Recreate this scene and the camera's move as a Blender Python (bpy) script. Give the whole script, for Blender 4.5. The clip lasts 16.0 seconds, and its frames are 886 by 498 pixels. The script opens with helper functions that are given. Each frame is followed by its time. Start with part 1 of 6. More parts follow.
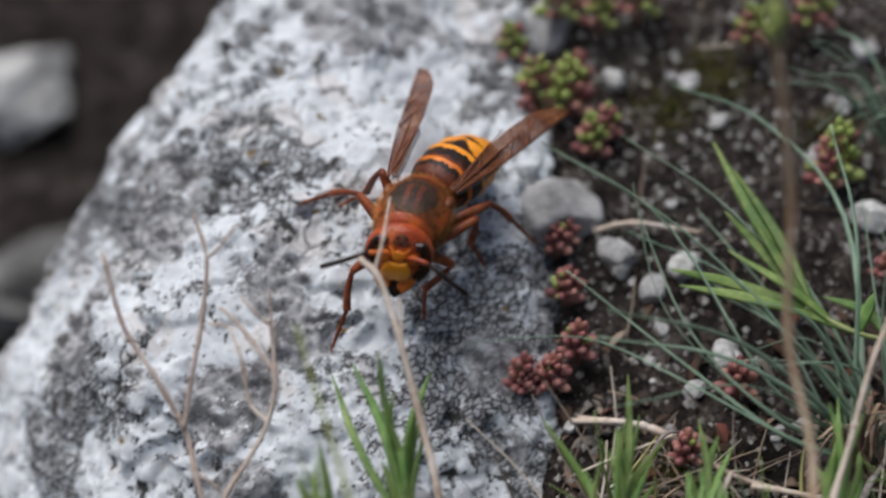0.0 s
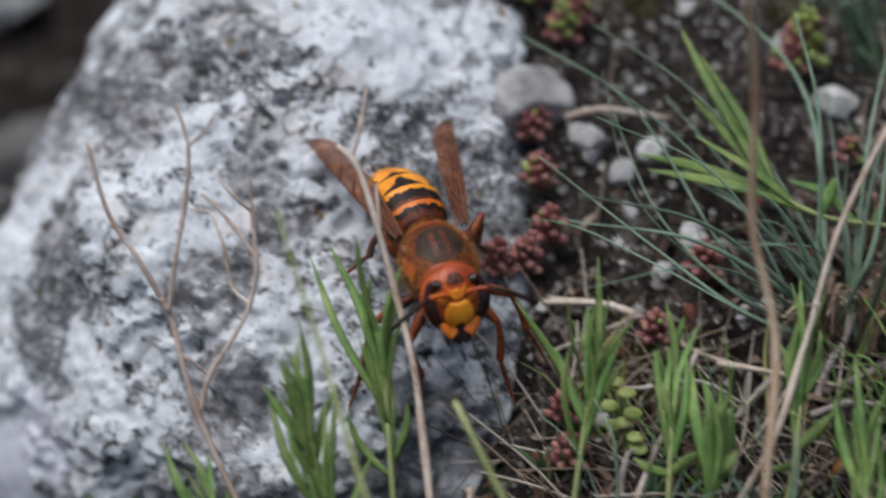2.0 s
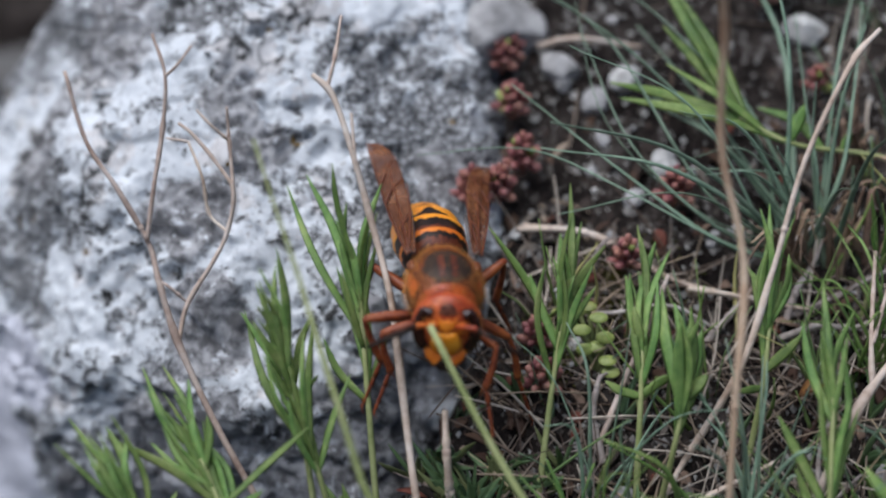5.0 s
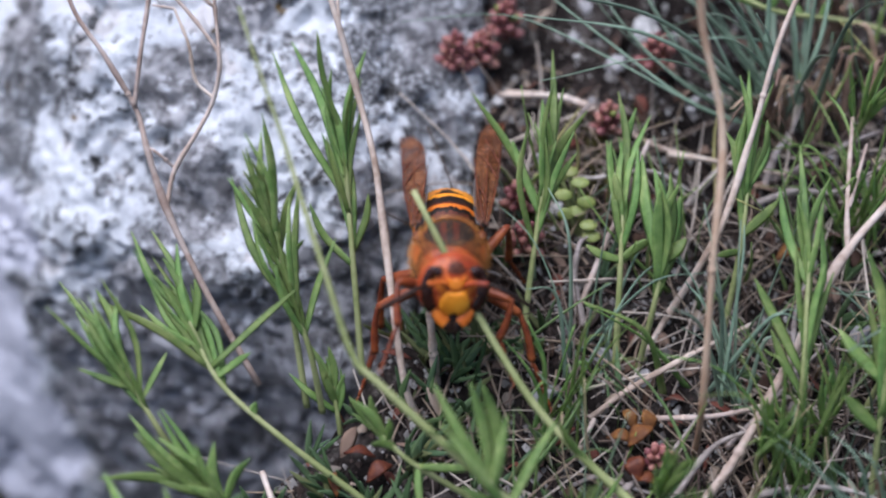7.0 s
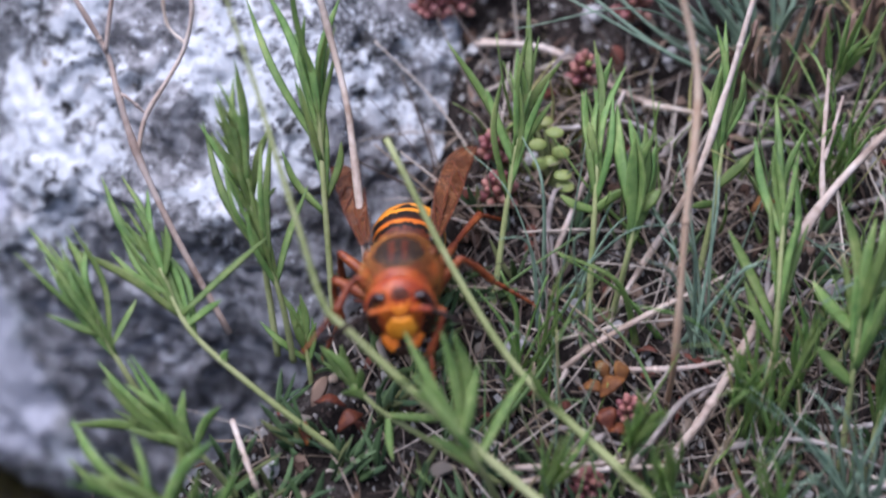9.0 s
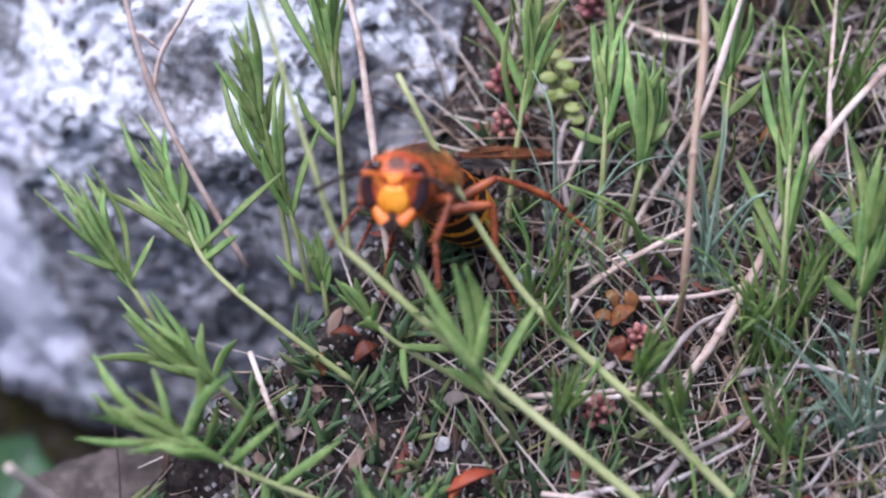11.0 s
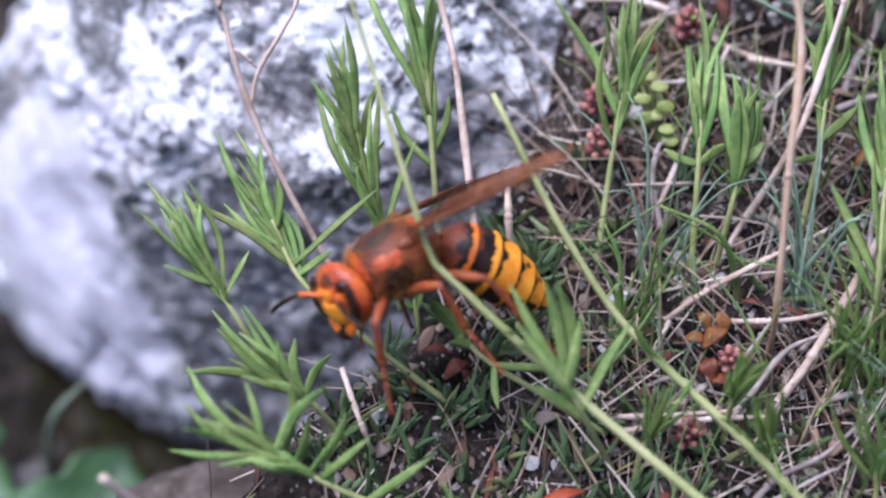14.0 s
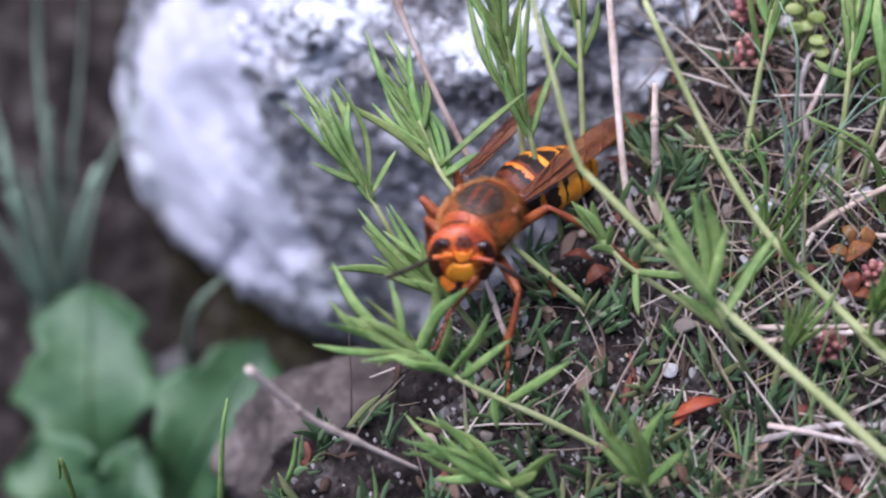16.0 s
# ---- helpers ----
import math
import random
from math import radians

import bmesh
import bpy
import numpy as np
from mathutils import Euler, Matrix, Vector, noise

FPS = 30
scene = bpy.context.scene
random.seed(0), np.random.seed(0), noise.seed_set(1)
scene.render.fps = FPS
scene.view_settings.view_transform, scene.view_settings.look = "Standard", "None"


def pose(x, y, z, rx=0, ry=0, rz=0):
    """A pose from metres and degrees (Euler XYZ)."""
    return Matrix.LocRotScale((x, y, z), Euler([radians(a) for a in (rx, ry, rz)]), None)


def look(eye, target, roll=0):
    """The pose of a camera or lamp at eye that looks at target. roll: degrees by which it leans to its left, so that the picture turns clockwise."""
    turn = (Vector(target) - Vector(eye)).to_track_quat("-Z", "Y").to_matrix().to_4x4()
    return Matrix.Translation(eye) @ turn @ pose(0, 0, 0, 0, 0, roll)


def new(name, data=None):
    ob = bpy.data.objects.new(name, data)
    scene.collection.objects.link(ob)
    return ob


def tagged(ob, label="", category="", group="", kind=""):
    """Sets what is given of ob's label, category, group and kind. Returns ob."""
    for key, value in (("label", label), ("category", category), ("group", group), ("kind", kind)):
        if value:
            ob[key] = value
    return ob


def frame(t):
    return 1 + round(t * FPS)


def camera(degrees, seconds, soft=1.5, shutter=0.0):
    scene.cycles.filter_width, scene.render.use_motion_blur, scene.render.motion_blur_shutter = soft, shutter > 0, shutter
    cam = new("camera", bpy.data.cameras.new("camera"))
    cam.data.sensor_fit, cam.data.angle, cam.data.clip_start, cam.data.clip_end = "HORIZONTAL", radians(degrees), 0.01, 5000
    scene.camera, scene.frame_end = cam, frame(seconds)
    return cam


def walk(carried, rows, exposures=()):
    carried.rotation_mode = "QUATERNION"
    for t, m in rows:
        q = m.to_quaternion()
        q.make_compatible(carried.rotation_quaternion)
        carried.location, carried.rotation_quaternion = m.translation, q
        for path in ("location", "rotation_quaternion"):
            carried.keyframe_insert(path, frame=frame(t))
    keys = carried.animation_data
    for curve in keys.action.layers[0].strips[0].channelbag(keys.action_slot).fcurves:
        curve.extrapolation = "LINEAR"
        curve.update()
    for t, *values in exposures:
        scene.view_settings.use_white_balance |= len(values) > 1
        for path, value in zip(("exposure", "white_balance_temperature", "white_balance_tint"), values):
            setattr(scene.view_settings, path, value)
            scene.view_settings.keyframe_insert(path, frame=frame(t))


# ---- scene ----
cam = camera(25.0, 16.0, soft=2.2, shutter=0.8)
cam.data.dof.use_dof = True
cam.data.dof.focus_distance = 0.1880
cam.data.dof.aperture_fstop = 12.0
walk(cam, [
    (0.0, pose(-0.00037, -0.14132, 0.12032, 59.593, 1.120, 2.260)),
    (0.5, pose(-0.00103, -0.14177, 0.11939, 58.977, 1.457, 3.254)),
    (1.0, pose(-0.00078, -0.14323, 0.12072, 57.985, 2.040, 4.497)),
    (1.5, pose(-0.00043, -0.14454, 0.12240, 57.244, 1.775, 3.573)),
    (2.0, pose(-0.00058, -0.14562, 0.12361, 56.136, 0.919, 1.398)),
    (2.5, pose(-0.00027, -0.14561, 0.12339, 55.229, 0.734, 0.460)),
    (3.0, pose(-0.00018, -0.14638, 0.12391, 54.878, 0.427, 0.228)),
    (3.2, pose(-0.00065, -0.14632, 0.12402, 54.648, 0.519, 0.218)),
    (5.3, pose(-0.00033, -0.14873, 0.12469, 54.143, 0.739, 0.715)),
    (5.5, pose(-0.00063, -0.14892, 0.12497, 53.267, 0.779, 0.485)),
    (6.0, pose(-0.00034, -0.14977, 0.12526, 52.281, 0.874, 0.499)),
    (6.5, pose(-0.00011, -0.15075, 0.12586, 50.710, 0.937, 0.180)),
    (7.0, pose(0.00001, -0.15062, 0.12653, 50.353, 0.523, 0.395)),
    (7.5, pose(0.00008, -0.14960, 0.12534, 50.638, 0.343, 0.472)),
    (8.0, pose(0.00026, -0.14932, 0.12492, 50.415, 0.245, 0.230)),
    (8.5, pose(0.00001, -0.14938, 0.12534, 50.000, 0.000, 0.000)),
    (9.0, pose(0.00062, -0.15021, 0.12515, 49.135, -0.223, 0.253)),
    (9.5, pose(0.00052, -0.15008, 0.12514, 47.872, 0.447, 0.473)),
    (9.7, pose(-0.00017, -0.15025, 0.12614, 47.471, 0.568, 0.405)),
    (11.8, pose(0.00251, -0.15207, 0.12807, 46.836, 0.741, 0.349)),
    (12.0, pose(0.00219, -0.15197, 0.12741, 47.005, 0.958, 0.350)),
    (12.5, pose(0.00161, -0.15201, 0.12763, 47.371, 1.364, 1.306)),
    (13.0, pose(0.00120, -0.15186, 0.12756, 47.699, 1.761, 2.012)),
    (13.5, pose(0.00129, -0.15217, 0.12792, 48.028, 1.899, 2.331)),
    (14.0, pose(0.00111, -0.15253, 0.12813, 47.592, 1.724, 2.751)),
    (14.5, pose(0.00016, -0.15202, 0.12840, 46.922, 1.843, 3.547)),
    (15.0, pose(-0.00008, -0.15252, 0.12830, 45.834, 2.096, 4.915)),
    (15.5, pose(-0.00062, -0.15316, 0.12892, 45.037, 2.589, 5.992)),
    (16.0, pose(-0.00093, -0.15351, 0.12879, 45.008, 2.847, 6.486)),
], exposures=[(0.0, 0.14, 6350, 10), (1.0, 0.12, 6300, 10), (2.2, 0.05, 6150, 10), (3.2, 0.17, 6100, 10), (5.5, 0.2, 5900, 11), (6.4, 0.2, 5820, 14), (7.0, 0.58, 5700, 17), (7.5, 0.55, 5680, 18), (8.5, 0.6, 5620, 21), (12.0, 1.08, 5600, 25), (16.0, 1.08, 5620, 25)])

# ---- light: open shade under a bright, overcast sky ----
world = bpy.data.worlds.new("sky")
scene.world = world
world.use_nodes = True
wn, wl = world.node_tree.nodes, world.node_tree.links
sky = wn.new("ShaderNodeTexSky")
sky.sky_type = "NISHITA"
sky.sun_disc = False
sky.sun_elevation, sky.sun_rotation = radians(64), radians(-80)
sky.air_density, sky.dust_density, sky.ozone_density = 1.0, 3.0, 1.5
wn["Background"].inputs["Strength"].default_value = 0.07
wl.new(sky.outputs["Color"], wn["Background"].inputs["Color"])
sun = new("sun", bpy.data.lights.new("sun", "SUN"))
sun.data.energy, sun.data.angle, sun.data.color = 3.0, radians(55), (1.0, 0.98, 0.95)
sun.matrix_world = look((-0.22, -0.04, 0.95), (0, 0, 0))

# ---- tools ----
MM = 0.001
SLOPE = math.tan(radians(25))


def mm(p):
    return Vector(p) * MM


def link_mesh(name, bm, material, parent=None, label="", smooth=True):
    me = bpy.data.meshes.new(name)
    bm.to_mesh(me)
    bm.free()
    for m in material if isinstance(material, (list, tuple)) else [material]:
        me.materials.append(m)
    if smooth:
        me.polygons.foreach_set("use_smooth", [True] * len(me.polygons))
    ob = new(name, me)
    if parent:
        ob.parent = parent
    if label:
        ob["label"] = label
    return ob


def part(name, bm, material, parent, label="", smooth=True):
    return link_mesh(name, bm, material, parent, label, smooth)


def thing(name, base, label, category, group=""):
    ob = new(name)
    ob.empty_display_size = 0.003
    ob.location = base
    return tagged(ob, label, category, group)


def curve_points(pts, n):
    """n points along a smooth curve through pts (Catmull-Rom)."""
    pts = [Vector(p) for p in pts]
    if len(pts) == 2:
        return [pts[0].lerp(pts[1], i / (n - 1)) for i in range(n)]
    ext = [2 * pts[0] - pts[1]] + pts + [2 * pts[-1] - pts[-2]]
    out = []
    for i in range(n):
        s = i / (n - 1) * (len(pts) - 1)
        k = min(int(s), len(pts) - 2)
        u = s - k
        a, b, c, d = ext[k:k + 4]
        out.append(0.5 * (2 * b + (c - a) * u + (2 * a - 5 * b + 4 * c - d) * u * u + (3 * b - a - 3 * c + d) * u ** 3))
    return out


def sweep(bm, pts, width, thick=None, side=None, sides=6, closed_tip=True):
    """A tube along pts; width and thick: half sizes of its elliptic section, a number or a function of 0..1; side: the way of the width."""
    n = len(pts)
    wf = width if callable(width) else (lambda u: width)
    tf = (thick if callable(thick) else (lambda u: thick)) if thick is not None else wf
    rings = []
    ref = Vector(side) if side is not None else Vector((0.31, 0.2, 0.93))
    for i, p in enumerate(pts):
        tan = (pts[min(i + 1, n - 1)] - pts[max(i - 1, 0)]).normalized()
        a = ref - tan * ref.dot(tan)
        if a.length < 1e-6:
            a = tan.orthogonal()
        a.normalize()
        b = tan.cross(a)
        u = i / (n - 1)
        w, h = wf(u), tf(u)
        rings.append([bm.verts.new(p + a * (w * math.cos(2 * math.pi * k / sides)) + b * (h * math.sin(2 * math.pi * k / sides))) for k in range(sides)])
        if side is None:
            ref = a
    for r, s in zip(rings, rings[1:]):
        for k in range(sides):
            bm.faces.new((r[k], r[(k + 1) % sides], s[(k + 1) % sides], s[k]))
    bm.faces.new(rings[0][::-1])
    bm.faces.new(rings[-1])
    return rings


def smoothstep(a, b, x):
    u = min(1, max(0, (x - a) / (b - a)))
    return u * u * (3 - 2 * u)


def fbm(p, scale, octaves=4, seed=0.0):
    """Fractal noise of a place in metres; scale: the size of the largest lumps in metres."""
    return noise.fractal(Vector(p) / scale + Vector((seed, seed * 1.7, -seed)), 1.0, 2.0, octaves)


# ---- materials ----
def material(name, colours, scale, rough=0.6, bump=0.3, bump_scale=None, fine=None, random_value=0.0, coords="Object", spec=0.35, subsurface=0.0, stops=None):
    """A surface with colours mixed by coarse and fine noise; scale: lumps a metre."""
    m = bpy.data.materials.new(name)
    m.use_nodes = True
    n, l = m.node_tree.nodes, m.node_tree.links
    bsdf = n["Principled BSDF"]
    tc = n.new("ShaderNodeTexCoord")
    co = tc.outputs[coords]
    big = n.new("ShaderNodeTexNoise")
    big.inputs["Scale"].default_value, big.inputs["Detail"].default_value, big.inputs["Roughness"].default_value = scale, 6, 0.62
    l.new(co, big.inputs["Vector"])
    small = n.new("ShaderNodeTexNoise")
    small.inputs["Scale"].default_value, small.inputs["Detail"].default_value = fine or scale * 7, 4
    l.new(co, small.inputs["Vector"])
    add = n.new("ShaderNodeMath")
    add.operation = "MULTIPLY_ADD"
    add.inputs[1].default_value = 0.35
    l.new(small.outputs["Fac"], add.inputs[0])
    sub = n.new("ShaderNodeMath")
    sub.operation = "SUBTRACT"
    sub.inputs[1].default_value = 0.175
    l.new(big.outputs["Fac"], sub.inputs[0])
    l.new(sub.outputs[0], add.inputs[2])
    ramp = n.new("ShaderNodeValToRGB")
    e = ramp.color_ramp.elements
    k = len(colours)
    stops = stops or [0.30 + 0.40 * i / max(1, k - 1) for i in range(k)]
    while len(e) < k:
        e.new(0.5)
    for i in range(k):
        e[i].position, e[i].color = stops[i], (*colours[i], 1)
    l.new(add.outputs[0], ramp.inputs["Fac"])
    out = ramp.outputs["Color"]
    if random_value:
        info = n.new("ShaderNodeObjectInfo")
        hsv = n.new("ShaderNodeHueSaturation")
        mr = n.new("ShaderNodeMapRange")
        mr.inputs["To Min"].default_value, mr.inputs["To Max"].default_value = 1 - random_value, 1 + random_value
        l.new(info.outputs["Random"], mr.inputs["Value"])
        l.new(mr.outputs["Result"], hsv.inputs["Value"])
        mh = n.new("ShaderNodeMapRange")
        mh.inputs["To Min"].default_value, mh.inputs["To Max"].default_value = 0.5 - random_value * 0.06, 0.5 + random_value * 0.06
        l.new(info.outputs["Random"], mh.inputs["Value"])
        l.new(mh.outputs["Result"], hsv.inputs["Hue"])
        l.new(out, hsv.inputs["Color"])
        out = hsv.outputs["Color"]
    l.new(out, bsdf.inputs["Base Color"])
    bsdf.inputs["Roughness"].default_value = rough
    bsdf.inputs["Specular IOR Level"].default_value = spec
    if subsurface:
        bsdf.inputs["Subsurface Weight"].default_value = subsurface
        bsdf.inputs["Subsurface Radius"].default_value = (0.4, 0.6, 0.2)
        bsdf.inputs["Subsurface Scale"].default_value = 0.0015
    if bump:
        bp = n.new("ShaderNodeBump")
        bp.inputs["Strength"].default_value, bp.inputs["Distance"].default_value = bump, 0.4 / (bump_scale or fine or scale * 7)
        if bump_scale:
            bn = n.new("ShaderNodeTexNoise")
            bn.inputs["Scale"].default_value, bn.inputs["Detail"].default_value = bump_scale, 5
            l.new(co, bn.inputs["Vector"])
            l.new(bn.outputs["Fac"], bp.inputs["Height"])
        else:
            l.new(small.outputs["Fac"], bp.inputs["Height"])
        l.new(bp.outputs["Normal"], bsdf.inputs["Normal"])
    return m


M_SOIL = material("soil", [(0.004, 0.0033, 0.003), (0.012, 0.0095, 0.0085), (0.028, 0.023, 0.020), (0.075, 0.065, 0.06)], 260, 0.95, 0.8, 1500, spec=0.08)
M_LEAF = material("leaf_green", [(0.072, 0.135, 0.037), (0.138, 0.215, 0.060), (0.255, 0.318, 0.108)], 180, 0.5, 0.15, 1800, spec=0.2, random_value=0.25, subsurface=0.15)
M_STEM = material("stem_green", [(0.20, 0.24, 0.08), (0.31, 0.34, 0.14), (0.39, 0.40, 0.20)], 200, 0.5, 0.2, 2000)
M_BLADE = material("grass_bluegreen", [(0.12, 0.18, 0.12), (0.19, 0.27, 0.185), (0.28, 0.36, 0.26)], 120, 0.5, 0.15, 1500, random_value=0.3)
M_DRY = material("dry_stalk", [(0.30, 0.21, 0.155), (0.52, 0.41, 0.33), (0.64, 0.56, 0.49)], 220, 0.7, 0.4, 2500, random_value=0.15)
M_STRAW = material("straw", [(0.34, 0.20, 0.11), (0.50, 0.36, 0.23), (0.60, 0.48, 0.34)], 150, 0.6, 0.3, 2500, random_value=0.2)


def noise_mask(n, l, co, scale, detail, low, high, rough=0.6):
    """A mask from noise: 0 under low, 1 over high."""
    t = n.new("ShaderNodeTexNoise")
    t.inputs["Scale"].default_value, t.inputs["Detail"].default_value, t.inputs["Roughness"].default_value = scale, detail, rough
    l.new(co, t.inputs["Vector"])
    r = n.new("ShaderNodeMapRange")
    r.inputs["From Min"].default_value, r.inputs["From Max"].default_value = low, high
    l.new(t.outputs["Fac"], r.inputs["Value"])
    return r.outputs["Result"]


def mixed(n, l, mask, a, c):
    """Colour a where mask is 0, c where it is 1; each a socket or a colour."""
    m = n.new("ShaderNodeMix")
    m.data_type = "RGBA"
    l.new(mask, m.inputs["Factor"])
    for socket, v in ((m.inputs[6], a), (m.inputs[7], c)):
        if isinstance(v, tuple):
            socket.default_value = (*v, 1)
        else:
            l.new(v, socket)
    return m.outputs[2]


def product(n, l, a, c):
    m = n.new("ShaderNodeMath")
    m.operation = "MULTIPLY"
    l.new(a, m.inputs[0])
    l.new(c, m.inputs[1])
    return m.outputs[0]


def rock_material():
    """Limestone under white crusts, with grey bare stone and painted shade, black specks and a few ochre spots."""
    m = bpy.data.materials.new("lichen_rock")
    m.use_nodes = True
    n, l = m.node_tree.nodes, m.node_tree.links
    bsdf = n["Principled BSDF"]
    co = n.new("ShaderNodeTexCoord").outputs["Object"]
    def shifted(k):
        """The same coordinates moved on, so that each mask has a pattern of its own."""
        add = n.new("ShaderNodeVectorMath")
        add.operation = "ADD"
        l.new(co, add.inputs[0])
        add.inputs[1].default_value = (0.37 * k, 0.61 * k, -0.23 * k)
        return add.outputs[0]

    def cells(coords, scale, low, high, warp):
        """1 inside cells, 0 on the joints between them."""
        wave = n.new("ShaderNodeTexNoise")
        wave.inputs["Scale"].default_value, wave.inputs["Detail"].default_value = scale * 1.4, 4
        l.new(coords, wave.inputs["Vector"])
        move = n.new("ShaderNodeVectorMath")
        move.operation = "MULTIPLY_ADD"
        l.new(wave.outputs["Color"], move.inputs[0])
        move.inputs[1].default_value = (warp / scale,) * 3
        l.new(coords, move.inputs[2])
        v = n.new("ShaderNodeTexVoronoi")
        v.feature = "DISTANCE_TO_EDGE"
        v.inputs["Scale"].default_value = scale
        l.new(move.outputs[0], v.inputs["Vector"])
        r = n.new("ShaderNodeMapRange")
        r.inputs["From Min"].default_value, r.inputs["From Max"].default_value = low, high
        l.new(v.outputs["Distance"], r.inputs["Value"])
        return r.outputs["Result"]

    # bare pinkish limestone, split in places by black hair cracks
    stone = mixed(n, l, noise_mask(n, l, co, 380, 6, 0.35, 0.65), (0.52, 0.50, 0.495), (0.72, 0.70, 0.695))
    cracked = mixed(n, l, cells(shifted(1), 210, 0.015, 0.07, 0.9), (0.035, 0.035, 0.035), stone)
    col = mixed(n, l, noise_mask(n, l, shifted(2), 60, 4, 0.40, 0.46), stone, cracked)
    # white crust with ragged edges
    crust = mixed(n, l, noise_mask(n, l, co, 700, 6, 0.35, 0.65, 0.7), (0.59, 0.615, 0.645), (0.80, 0.82, 0.84))
    col = mixed(n, l, noise_mask(n, l, shifted(3), 75, 14, 0.445, 0.46, 0.74), col, crust)
    # grey areoles between black joints, with white flecks on them
    scaly = mixed(n, l, cells(shifted(4), 1250, 0.04, 0.17, 0.8), (0.045, 0.045, 0.047), (0.36, 0.365, 0.375))
    scaly = mixed(n, l, noise_mask(n, l, shifted(5), 420, 8, 0.56, 0.58, 0.7), scaly, (0.70, 0.725, 0.75))
    col = mixed(n, l, noise_mask(n, l, shifted(6), 48, 13, 0.515, 0.53, 0.72), col, scaly)
    # dark algae patches and specks
    col = mixed(n, l, product(n, l, noise_mask(n, l, shifted(7), 260, 10, 0.55, 0.57, 0.76), noise_mask(n, l, shifted(8), 70, 5, 0.46, 0.56, 0.7)), col, (0.05, 0.049, 0.048))
    col = mixed(n, l, product(n, l, noise_mask(n, l, shifted(9), 1000, 6, 0.575, 0.60, 0.7), noise_mask(n, l, shifted(10), 110, 5, 0.46, 0.54, 0.7)), col, (0.07, 0.068, 0.066))
    col = mixed(n, l, noise_mask(n, l, shifted(11), 300, 5, 0.665, 0.69), col, (0.17, 0.105, 0.03))
    # grey stone without crust, its dark tones also standing in for shade under the overhang
    bare_shaded = mixed(n, l, noise_mask(n, l, shifted(12), 300, 10, 0.44, 0.56, 0.78), (0.125, 0.122, 0.125), (0.45, 0.445, 0.455))
    bare_shaded = mixed(n, l, noise_mask(n, l, shifted(13), 380, 12, 0.575, 0.59, 0.78), bare_shaded, (0.72, 0.74, 0.77))
    for place, size in BARE_AND_SHADED:
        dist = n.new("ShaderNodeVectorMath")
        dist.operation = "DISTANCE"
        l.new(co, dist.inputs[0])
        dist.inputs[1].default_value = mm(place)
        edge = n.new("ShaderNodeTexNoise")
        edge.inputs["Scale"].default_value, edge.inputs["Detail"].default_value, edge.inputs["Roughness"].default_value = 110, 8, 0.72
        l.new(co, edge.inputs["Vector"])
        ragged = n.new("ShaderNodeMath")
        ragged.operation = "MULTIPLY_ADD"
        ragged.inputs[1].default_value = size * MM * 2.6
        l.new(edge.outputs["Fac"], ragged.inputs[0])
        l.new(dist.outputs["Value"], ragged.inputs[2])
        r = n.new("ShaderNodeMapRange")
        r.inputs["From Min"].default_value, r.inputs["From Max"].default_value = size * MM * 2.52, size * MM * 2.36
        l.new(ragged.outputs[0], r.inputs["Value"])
        col = mixed(n, l, r.outputs["Result"], col, bare_shaded)
    # pale smooth flank; its lavender brightness paints in the light of the sky
    skylit_chalk = mixed(n, l, noise_mask(n, l, co, 160, 6, 0.35, 0.65), (0.51, 0.51, 0.56), (0.65, 0.65, 0.71))
    flank = None
    for place, size in SKYLIT_CHALK:
        dist = n.new("ShaderNodeVectorMath")
        dist.operation = "DISTANCE"
        l.new(co, dist.inputs[0])
        dist.inputs[1].default_value = mm(place)
        edge = n.new("ShaderNodeTexNoise")
        edge.inputs["Scale"].default_value, edge.inputs["Detail"].default_value, edge.inputs["Roughness"].default_value = 150, 7, 0.7
        l.new(co, edge.inputs["Vector"])
        ragged = n.new("ShaderNodeMath")
        ragged.operation = "MULTIPLY_ADD"
        ragged.inputs[1].default_value = 0.009
        l.new(edge.outputs["Fac"], ragged.inputs[0])
        l.new(dist.outputs["Value"], ragged.inputs[2])
        r = n.new("ShaderNodeMapRange")
        r.inputs["From Min"].default_value, r.inputs["From Max"].default_value = (size + 5.0) * MM, (size + 4.0) * MM
        l.new(ragged.outputs[0], r.inputs["Value"])
        if flank is None:
            flank = r.outputs["Result"]
        else:
            top = n.new("ShaderNodeMath")
            top.operation = "MAXIMUM"
            l.new(flank, top.inputs[0])
            l.new(r.outputs["Result"], top.inputs[1])
            flank = top.outputs[0]
    col = mixed(n, l, flank, col, skylit_chalk)
    l.new(col, bsdf.inputs["Base Color"])
    bsdf.inputs["Roughness"].default_value, bsdf.inputs["Specular IOR Level"].default_value = 0.9, 0.2
    crack = n.new("ShaderNodeTexVoronoi")
    crack.feature = "DISTANCE_TO_EDGE"
    crack.inputs["Scale"].default_value = 420
    l.new(co, crack.inputs["Vector"])
    lumps = n.new("ShaderNodeTexNoise")
    lumps.inputs["Scale"].default_value, lumps.inputs["Detail"].default_value, lumps.inputs["Roughness"].default_value = 520, 10, 0.75
    l.new(co, lumps.inputs["Vector"])
    add = n.new("ShaderNodeMath")
    add.operation = "MULTIPLY_ADD"
    add.inputs[1].default_value = 0.5
    l.new(crack.outputs["Distance"], add.inputs[0])
    l.new(lumps.outputs["Fac"], add.inputs[2])
    bp = n.new("ShaderNodeBump")
    bp.inputs["Strength"].default_value, bp.inputs["Distance"].default_value = 1.0, 0.0005
    l.new(add.outputs[0], bp.inputs["Height"])
    calm = n.new("ShaderNodeMapRange")
